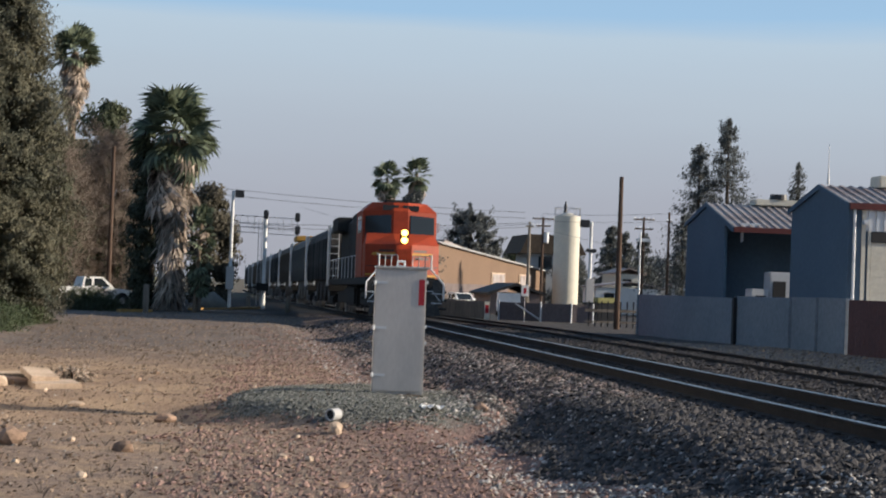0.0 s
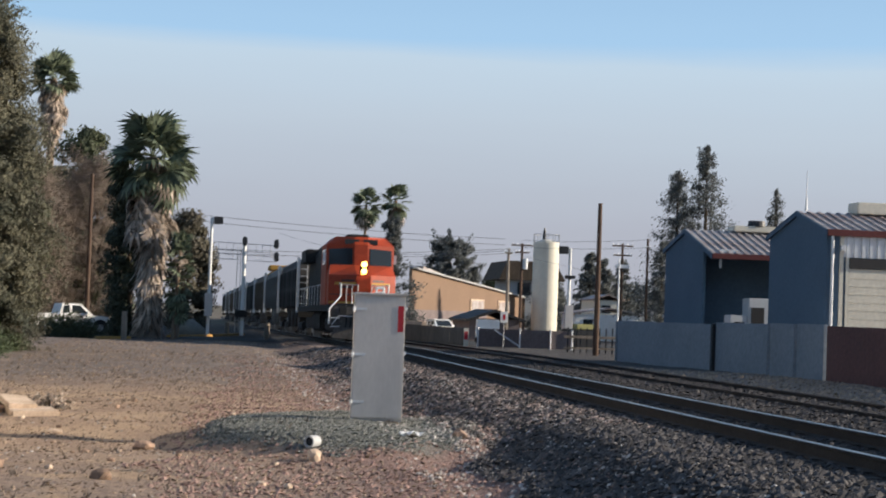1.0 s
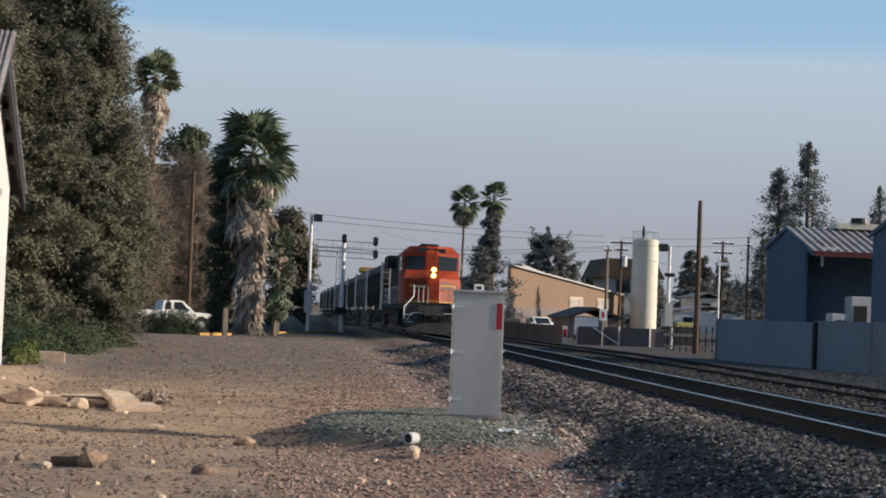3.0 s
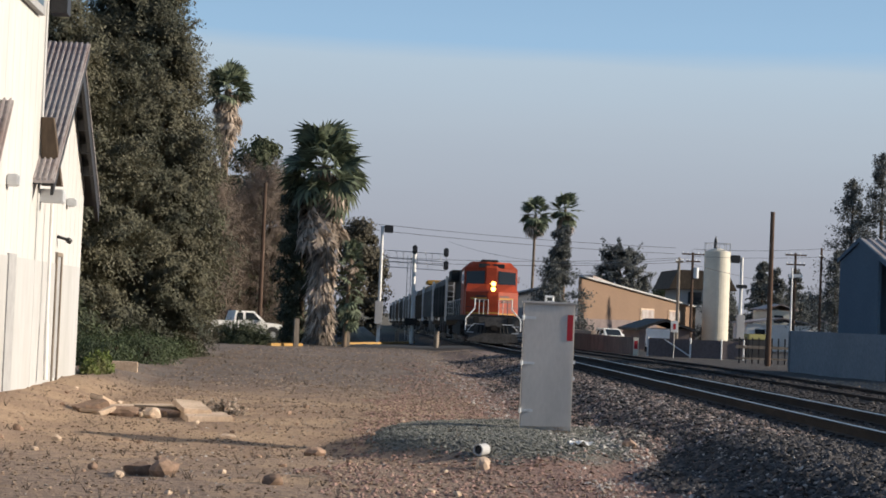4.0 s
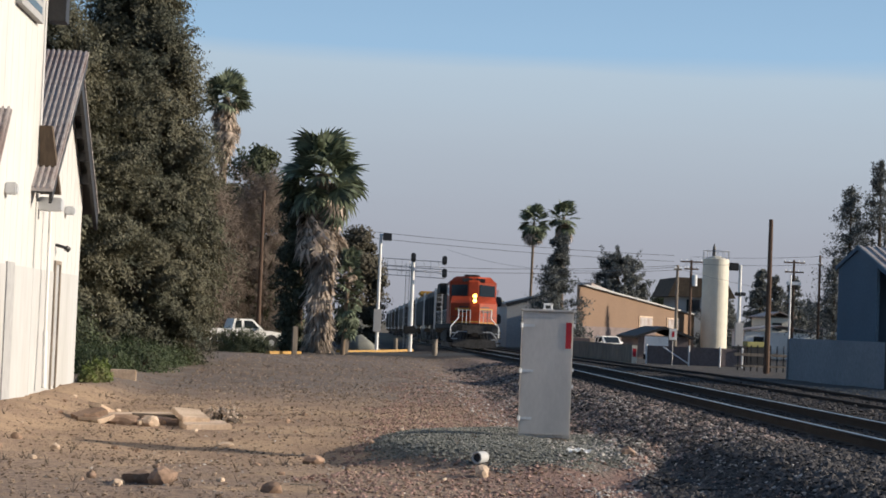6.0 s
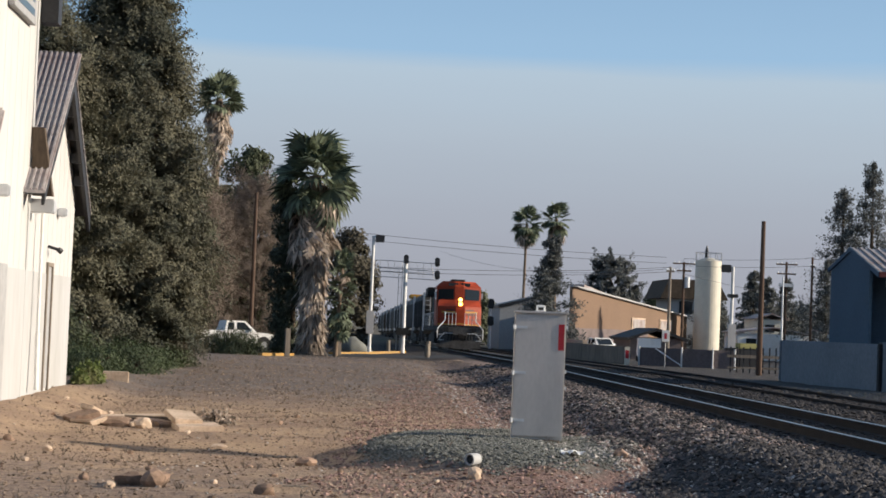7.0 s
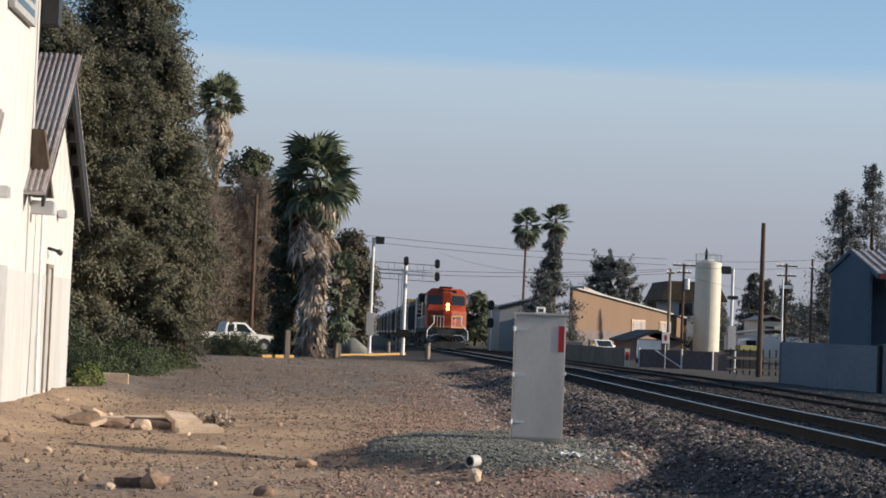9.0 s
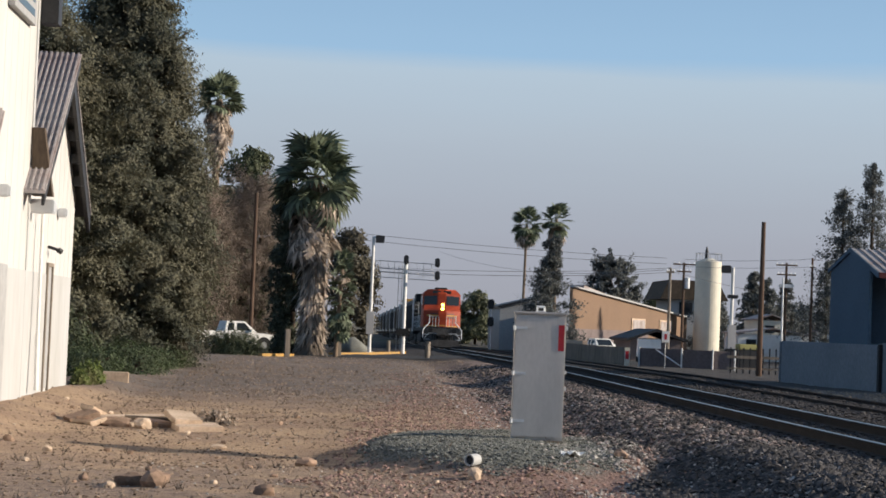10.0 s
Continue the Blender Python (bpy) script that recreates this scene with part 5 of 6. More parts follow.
def bush(x, y, rx, ry, h, n, mat, label, seed, leaf=0.07, name="bush"):
    t = thing(name, pose(x, y, float(ground_z(x, y))), label, name)
    rng = np.random.default_rng(seed)
    d = rng.normal(size=(n, 3))
    d /= np.linalg.norm(d, axis=1)[:, None]
    d[:, 2] = np.abs(d[:, 2])
    k = 1 + 0.34 * waves(d[:, 0] * 3, d[:, 1] * 3 + d[:, 2] * 4, 1.6, seed)
    p = d * (k * (0.62 + 0.45 * rng.random(n)))[:, None] * (rx, ry, h)
    cloud("leaves", p, leaf, mat, t, seed, out=d)
    bm = bmesh.new()
    for i in range(7):
        a = rng.random() * math.tau
        rod(bm, (0, 0, -0.1), (math.cos(a) * rx * 0.6, math.sin(a) * ry * 0.6, h * 0.6), 0.04, 0.015, 6)
    part("stems", bm, "bark", t)
    return t


bush(-6.75, 49.5, 1.1, 1.6, 0.8, 5200, "bush", "green bush at the shed corner", 61, 0.042)
bush(-6.2, 54.5, 1.3, 2.2, 0.9, 6500, "bush", "sprawling green bush under dark trees", 62, 0.042)
bush(-6.0, 60.0, 1.2, 2.4, 0.8, 6000, "bush", "sprawling green bush under dark trees", 63, 0.042)
bush(-7.8, 52.0, 1.2, 2.0, 1.7, 2600, "dark_leaf", "dark shrub under the evergreen tree", 64)
bush(-4.7, 84.5, 1.45, 0.8, 1.10, 9000, "dark_leaf", "clipped dark green dome hedge before the pickup", 65, 0.045, "hedge")
bush(-5.95, 44.6, 0.35, 0.9, 0.5, 900, "grass", "green weeds at the foot of the shed", 66, 0.06, "weeds")
bush(-6.0, 43.4, 0.22, 0.5, 0.35, 400, "grass", "green weeds at the foot of the shed", 67, 0.05, "weeds")
bush(-2.17, 34.44, 0.35, 0.3, 0.30, 190, "thatch", "dry brown tumbleweed behind the slabs", 68, 0.05, "dry_bush")


def weeds():
    """Sparse dry tufts over the bare ground."""
    rng = np.random.default_rng(71)
    n = 420
    x, y = rng.uniform(-6, 5.5, n), 15 + 50 * rng.random(n) ** 1.3
    v, f = [], []
    for px, py in zip(x, y):
        z = float(ground_z(px, py))
        for _ in range(5):
            a, L = rng.random() * math.tau, rng.uniform(0.05, 0.16)
            b = len(v)
            ex, ey = math.cos(a) * L * 0.7, math.sin(a) * L * 0.7
            v += [(px - 0.006, py, z - 0.01), (px + 0.006, py, z - 0.01), (px + ex, py + ey, z + L)]
            f.append((b, b + 1, b + 2))
    tagged(hang("dry_grass", mesh_of("dry_grass", v, f, "dry"), None), "sparse dry grass tufts on bare earth", "grass", kind="stuff")


weeds()


# ---- loose things on the near ground ----
def boulder(name, x, y, sx, sy, sz, mat, label, seed, category="rock", rot=0.0, sink=0.25, group="loose stones"):
    bm = bmesh.new()
    bmesh.ops.create_icosphere(bm, subdivisions=2, radius=1.0)
    for v in bm.verts:
        p = v.co.copy()
        k = 1 + 0.38 * noise.noise(p * 1.1 + Vector((seed * 3.1, 0, 0))) + 0.2 * noise.noise(p * 2.7 + Vector((0, seed, 0)))
        v.co = Vector((p.x * sx, p.y * sy, p.z * sz)) * k
        v.co.z = max(v.co.z, -sz * 0.7)
    ob = part(name, bm, mat)
    ob.matrix_basis = pose(x, y, float(ground_z(x, y)) + sz * (0.7 - sink), 0, 0, rot)
    return tagged(ob, label, category, group)


def slab(x, y, w, d, h, rx, ry, rz, label, seed, lift=0.0, mat="concrete"):
    """A broken slab with rough edges."""
    bm = boxes((-w, w, -d, d, 0, h, 0.012))
    bmesh.ops.subdivide_edges(bm, edges=[e for e in bm.edges if e.calc_length() > 0.2], cuts=3, use_grid_fill=True)
    for v in bm.verts:
        q = noise.noise_vector(v.co * 5 + Vector((seed, 0, 0)))
        v.co += Vector((q.x * 0.018, q.y * 0.018, q.z * 0.008))
    ob = part("concrete_slab", bm, mat)
    ob.matrix_basis = pose(x, y, float(ground_z(x, y)) + lift, rx, ry, rz)
    return tagged(ob, label, "slab", "broken concrete")


slab(-2.37, 32.33, 0.40, 0.42, 0.12, 2, -1, 14, "pale broken concrete slab lying on dry earth", 1, -0.01)
slab(-2.67, 32.74, 0.26, 0.40, 0.10, 9, 3, 20, "pale concrete slab tilted on another slab", 2, 0.13)
slab(-3.63, 33.50, 0.75, 0.16, 0.10, 4, -2, 4, "long pale concrete kerb piece on the ground", 3, 0.05)
slab(-4.51, 33.27, 0.28, 0.2, 0.16, 8, -16, 30, "dark broken concrete chunk", 4, 0.02, "rock")
slab(-4.39, 33.62, 0.22, 0.16, 0.10, 10, 18, 60, "broken concrete chunk leaning on rubble", 5, 0.16)
slab(-3.10, 32.80, 0.42, 0.14, 0.12, 3, 4, -6, "dark broken concrete beam among rubble", 6, 0.0, "rock")
for k in range(11):
    rr = random.Random(700 + k)
    slab(rr.uniform(-4.5, -2.6), rr.uniform(32.55, 33.1), rr.uniform(0.07, 0.24), rr.uniform(0.05, 0.12), rr.uniform(0.05, 0.11), rr.uniform(-14, 14), rr.uniform(-16, 16), rr.uniform(-60, 60),
         "small broken concrete piece among rubble" if k % 3 == 0 else "small dark piece of rubble on the earth", 40 + k, 0.02, "concrete" if k % 3 == 0 else "rock")
boulder("rock", -3.87, 32.80, 0.34, 0.2, 0.14, "rock", "brown lump of rubble beside the slabs", 7)
boulder("rock", -3.34, 32.33, 0.16, 0.16, 0.13, "concrete", "pale lump of rubble beside the slabs", 8)
boulder("rock", -2.01, 21.20, 0.16, 0.13, 0.15, "rock", "rough brown rock on bare earth", 9)
boulder("rock", -2.34, 21.38, 0.17, 0.11, 0.11, "rock", "dark rough rock on bare earth", 10)
boulder("rock", -2.52, 21.09, 0.07, 0.06, 0.05, "concrete", "small pale rock on bare earth", 11)
boulder("rock", -2.93, 21.91, 0.06, 0.06, 0.06, "rock", "small rock on bare earth", 12)
boulder("rock", -0.74, 21.06, 0.12, 0.08, 0.09, "rock", "dark squarish rock on reddish earth", 13)
boulder("rock", -1.79, 29.05, 0.14, 0.08, 0.05, "concrete", "flat pale stone on bare earth", 14)
boulder("rock", -0.34, 26.49, 0.16, 0.12, 0.09, "rock", "dark stone at the end of the gravel mound", 15)
boulder("rock", -4.10, 26.59, 0.07, 0.06, 0.06, "concrete", "small pale rock on bare earth", 16)
boulder("rock", -4.86, 27.75, 0.08, 0.07, 0.07, "rock", "small brown rock on bare earth", 17)
boulder("rock", 1.88, 23.6, 0.10, 0.09, 0.11, "concrete", "tan broken brick at the foot of the gravel mound", 18)
boulder("rock", 4.10, 25.50, 0.10, 0.08, 0.08, "rock", "brown rock on the gravel mound", 19)
boulder("rock", -1.41, 22.26, 0.05, 0.05, 0.04, "concrete", "small pale rock on bare earth", 20)
for k in range(46):
    rr = random.Random(900 + k)
    x, y, s = rr.uniform(-5.5, 1.5), rr.uniform(15.5, 38), rr.uniform(0.025, 0.07)
    boulder("small_rock", x, y, s, s * 0.8, s * 0.7, "rock" if k % 3 else "concrete", "small brown stone on bare earth" if k % 3 else "small pale stone on bare earth", 30 + k, rot=k * 37)

log = tagged(part("dark_log", rods(((-0.75, 0, 0), (0.0, 0.03, 0.02), 0.085, 0.075), ((0.0, 0.03, 0.02), (0.7, 0, 0.0), 0.075, 0.06), seg=9), "bark"), "dark weathered log lying behind concrete rubble", "log")
log.matrix_basis = pose(-3.0, 33.2, float(ground_z(-3.0, 33.2)) + 0.07, 0, 2, 5)
block = tagged(part("concrete_block", boxes((-0.42, 0.42, -0.16, 0.16, -0.1, 0.21, 0.02)), "concrete"), "low concrete block beside green weeds", "block")
block.matrix_basis = pose(-5.75, 47.6, float(ground_z(-5.75, 47.6)), 0, 0, 4)
pipe = thing("pipe_piece", pose(1.9, 24.14, float(ground_z(1.9, 24.14)) + 0.07, 0, 0, 52), "short white concrete pipe piece on grey gravel", "pipe")
bm = bmesh.new()
ring = [[bm.verts.new((L, rr * math.cos(k * math.tau / 20), rr * math.sin(k * math.tau / 20))) for k in range(20)] for L, rr in ((-0.09, 0.08), (0.09, 0.082), (0.09, 0.062), (-0.09, 0.062))]
for a, b in zip(ring, ring[1:] + ring[:1]):
    for k in range(20):
        bm.faces.new((a[k], a[(k + 1) % 20], b[(k + 1) % 20], b[k]))
bmesh.ops.recalc_face_normals(bm, faces=bm.faces[:])
part("pipe_wall", bm, "white_low", pipe)
# solid dark plug added inside the tube in place of the hole's shade
part("dark_core", rods(((-0.06, 0, 0), (0.08, 0, 0), 0.0615), seg=20), "dark", pipe, "dark plug standing in for the shaded hollow of the pipe")
bm = bmesh.new()
bmesh.ops.create_grid(bm, x_segments=9, y_segments=7, size=1)
for v in bm.verts:
    q = noise.noise(v.co * 2.3) + 0.5 * noise.noise(v.co * 6)
    v.co = Vector((v.co.x * 0.17, v.co.y * 0.14, 0.05 + q * 0.06))
bmesh.ops.solidify(bm, geom=bm.faces[:], thickness=0.004)
trash = tagged(part("litter", bm, "white"), "crumpled white plastic litter on gravel", "litter")
trash.matrix_basis = pose(3.36, 25.1, float(ground_z(3.36, 25.1)), 0, 0, 15)
plank = tagged(part("wood_splinter", boxes((-0.16, 0.16, -0.012, 0.012, 0, 0.02, 0.003)), "post_wood"), "thin pale wood splinter on the earth", "stick")
plank.matrix_basis = pose(-0.40, 21.97, float(ground_z(-0.40, 21.97)), 0, 0, 8)


# ---- crossing, signals and poles ----
def flasher(x, y, h, face, label):
    """A white crossing mast with a lamp hood on top and a control box."""
    t = thing("crossing_mast", pose(x, y, float(ground_z(x, y))), label, "signal mast", "crossing masts")
    part("mast", rods(((0, 0, -0.1), (0, 0, h), 0.10, 0.085)), "white", t)
    lamp = part("flood_lamp", boxes((0.12 * face, 0.62 * face, -0.16, 0.16, h - 0.32, h + 0.10, 0.03)) if face > 0 else boxes((-0.62, -0.12, -0.16, 0.16, h - 0.32, h + 0.10, 0.03)), "black", t)
    part("lamp_bracket", rods(((-0.1, 0, h), (0.3 * face, 0, h), 0.05)), "silver", t)
    part("control_box", boxes((-0.24, 0.2, -0.34, -0.101, 1.15, 2.45, 0.02)), "steel_box", t)
    part("base", boxes((-0.25, 0.25, -0.25, 0.25, -0.1, 0.12, 0.02)), "concrete", t)
    return t


flasher(1.95, 103.3, 6.7, 1, "white crossing mast with black lamp and grey box")
m2 = flasher(21.6, 98, 5.6, -1, "white crossing mast with black lamp beside the fence")
part("gate_arm_motor", boxes((-0.35, 0.3, -0.4, 0.1, 0.7, 1.15, 0.03)), "black", m2)
part("flasher_pair", boxes((-0.3, 0.3, -0.2, -0.09, 3.9, 4.1, 0.03)), "black", m2)


def signal_mast():
    t = thing("signal_gantry", pose(4.2, 112.5, float(ground_z(4.2, 112.5))), "white railway signal mast with open truss arm", "railway signal")
    g = -float(ground_z(4.2, 112.5))
    part("mast", rods(((0, 0, -0.2), (0, 0, 5.7 + g), 0.13, 0.11)), "white", t)
    for dz in (5.62, 5.15, 4.92, 4.60):
        part("truss_chord", rods(((-1.75, 0.15, dz + g), (2.0, 0.15, dz + g - 0.1), 0.025), seg=6), "steel", t)
    for k in range(9):
        x = -1.6 + 0.45 * k
        part("truss_web", rods(((x, 0.15, 5.6 + g), (x + (0.22 if k % 2 else 0), 0.15, 4.6 + g), 0.014), seg=6), "steel", t)
    for x, z in ((0.0, 5.72), (1.95, 5.62), (1.97, 4.82)):
        head = part("signal_head", boxes((x - 0.15, x + 0.15, -0.22, 0.1, z - 0.28 + g, z + 0.28 + g, 0.06)), "black", t)
        part("hood", rods(((x, -0.22, z + g), (x, -0.45, z + 0.02 + g), 0.12, 0.13)), "black", head)
    part("equipment_box", boxes((-0.45, 0.3, -0.3, 0.2, 1.0 + g, 1.45 + g, 0.03)), "loco_grey", t)
    part("ladder", rods(*[((-0.42, 0.1, z), (-0.2, 0.1, z), 0.015) for z in np.arange(0.5, 5.4, 0.4)], ((-0.42, 0.1, 0.2), (-0.42, 0.1, 5.5), 0.02), ((-0.2, 0.1, 0.2), (-0.2, 0.1, 5.5), 0.02), seg=6), "steel", t)


signal_mast()
t = thing("signal_post", pose(14.1, 165, float(ground_z(14.1, 165))), "dark railway signal on a silver post", "railway signal")
part("mast", rods(((0, 0, -0.2), (0, 0, 4.3), 0.09)), "silver", t)
for z in (4.2, 2.6):
    part("signal_head", boxes((-0.28, 0.28, -0.2, 0.2, z - 0.45, z + 0.45, 0.1)), "black", t)
for x, y, h in ((4.9, 96.0, 0.75), (5.2, 101.0, 0.85), (3.2, 109.0, 0.8)):
    ob = tagged(part("marker_post", rods(((0, 0, -0.2), (0, 0, h), 0.13, 0.12)), "post_wood"), "short stout wooden marker post by the track", "post", "marker posts")
    ob.matrix_basis = pose(x, y, float(ground_z(x, y)))
for x, y, h in ((-2.2, 84.0, 1.3), (0.18, 90.0, 1.25)):
    ob = tagged(part("wooden_post", boxes((-0.12, 0.12, -0.1, 0.1, -0.2, h, 0.02)), "post_wood"), "weathered wooden post beside the palm", "post", "wooden posts")
    ob.matrix_basis = pose(x, y, float(ground_z(x, y)), 0, 0, 12)


def utility_pole(x, y, h, arms, label, r=0.15, mat="pole_wood"):
    t = thing("utility_pole", pose(x, y, float(ground_z(x, y))), label, "utility pole", "utility poles")
    part("pole", rods(((0, 0, -0.2), (0, 0, h), r, r * 0.7)), mat, t)
    for z, w in arms:
        arm = part("crossarm", boxes((-w, w, -0.17, -0.05, z - 0.06, z + 0.06)), mat, t)
        for k in (-0.9, -0.45, 0.45, 0.9):
            part("insulator", rods(((w * k, -0.11, z + 0.06), (w * k, -0.11, z + 0.20), 0.05, 0.03), seg=8), "silver", arm)
    return t


utility_pole(19.45, 82.1, 7.1, (), "bare brown wooden pole beside the tracks", 0.14)
utility_pole(22.2, 120, 6.4, ((6.1, 0.25),), "grey wooden pole behind the fence", 0.13, "post_wood")
up = utility_pole(28.9, 150, 8.15, ((8.0, 0.95), (7.4, 0.6)), "wooden utility pole with two crossarms", 0.14)
part("transformer", rods(((0.3, 0, 6.0), (0.3, 0, 6.9), 0.24), seg=14), "silver", up)
up = utility_pole(37.6, 150, 8.5, ((8.3, 0.9), (7.5, 0.8)), "utility pole with crossarms and pale transformer rack", 0.14)
part("transformer_rack", boxes((-0.6, 0.6, -0.25, 0.15, 6.4, 6.7, 0.04)), "silver", up)
utility_pole(39.8, 150, 9.0, ((8.2, 0.2),), "tall thin wooden utility pole", 0.13)
utility_pole(-4.62, 99, 8.6, (), "old brown wooden pole among bare trees", 0.13)
utility_pole(25.9, 104, 5.4, (), "thin grey pole by the yard fence", 0.07, "silver")


def wires():
    spans = [((-12, 108, 8.2), (22.1, 121, 6.9)), ((-12, 107.5, 7.8), (22.1, 121, 6.5)), ((2.5, 113, 5.2), (22.2, 120, 6.2)), ((2.5, 113, 4.95), (22.2, 120, 5.9)),
             ((22.2, 120, 6.2), (28.9, 150, 8.1)), ((22.2, 120, 6.0), (60, 190, 6.5)), ((28.9, 150, 8.1), (37.6, 150, 8.4)), ((37.6, 150, 8.4), (39.8, 150, 8.6)), ((39.8, 150, 8.5), (70, 150, 8.7)), ((28.9, 150, 7.5), (39.8, 150, 7.9)), ((22.2, 120, 6.1), (12, 215, 10.5))]
    for a, b in spans:
        a, b = Vector(a), Vector(b)
        sag = (b - a).length * 0.012
        pts = [a.lerp(b, k / 10) - Vector((0, 0, sag * 4 * (k / 10) * (1 - k / 10))) for k in range(11)]
        side = Vector((0, 0, 1)).cross(b - a).normalized()
        bm = bmesh.new()
        rings = [[bm.verts.new(p + side * (0.014 * math.cos(k * math.tau / 5)) + Vector((0, 0, 0.014 * math.sin(k * math.tau / 5)))) for k in range(5)] for p in pts]
        for c, d in zip(rings, rings[1:]):
            for k in range(5):
                bm.faces.new((c[k], c[(k + 1) % 5], d[(k + 1) % 5], d[k]))
        tagged(part("overhead_wire", bm, "black"), "thin dark overhead wire slung between poles", "wire", "overhead wires")


wires()


# ---- crossing road, kerb and what stands beyond ----
def crossing():
    y0, y1 = 84.6, 92.8
    v, f = [], []
    xs = list(np.arange(-60, 5.01, 1.0)) + list(np.arange(6, 60, 1.0))
    ribs = [(x, 90.0 + 0.9 * (x + 3)) for x in xs]
    for x, y in ribs:
        for dy in (-4.2, 4.2):
            z = max(float(ground_z(x, y + dy)), float(ground_z(x, y))) + 0.02
            v.append((x, y + dy, z))
    f = [(2 * k, 2 * k + 2, 2 * k + 3, 2 * k + 1) for k in range(len(ribs) - 1)]
    road = tagged(hang("road", mesh_of("road", v, f, "asphalt"), None), "dark asphalt road crossing the tracks", "road", kind="structure")
    for name, pts in (("kerb", [(-3.4, 83.4), (-2.0, 85.5)]), ("kerb", [(-0.2, 92.6), (1.6, 100.2), (3.6, 110.5), (4.4, 115)])):
        bm = bmesh.new()
        for (xa, ya), (xb, yb) in zip(pts, pts[1:]):
            d = Vector((xb - xa, yb - ya, 0)).normalized()
            s = Vector((-d.y, d.x, 0)) * 0.12
            za, zb = float(ground_z(xa, ya)), float(ground_z(xb, yb))
            low = [bm.verts.new((xa + s.x * k, ya + s.y * k, za + h)) for k in (-1, 1) for h in (-0.1, 0.13)]
            top = [bm.verts.new((xb + s.x * k, yb + s.y * k, zb + h)) for k in (-1, 1) for h in (-0.1, 0.13)]
            for i, j in ((0, 1), (1, 3), (3, 2), (2, 0)):
                bm.faces.new((low[i], low[j], top[j], top[i]))
            bm.faces.new((low[0], low[1], low[3], low[2])), bm.faces.new((top[0], top[2], top[3], top[1]))
        bmesh.ops.recalc_face_normals(bm, faces=bm.faces[:])
        tagged(part(name, bm, "kerb_yellow"), "worn yellow painted kerb beside the crossing road", "kerb", "yellow kerbs", "structure")
    gravel = bmesh.new()
    bmesh.ops.create_cone(gravel, cap_ends=True, segments=24, radius1=1.5, radius2=0.15, depth=1.0)
    for q in gravel.verts:
        q.co += Vector(noise.noise_vector(q.co * 2)) * 0.08
    ob = tagged(part("gravel_heap", gravel, "green_stone", smooth=True), "heap of grey gravel behind the palm", "gravel heap")
    ob.matrix_basis = pose(1.0, 106.5, float(ground_z(1, 106.5)) + 0.42)


crossing()


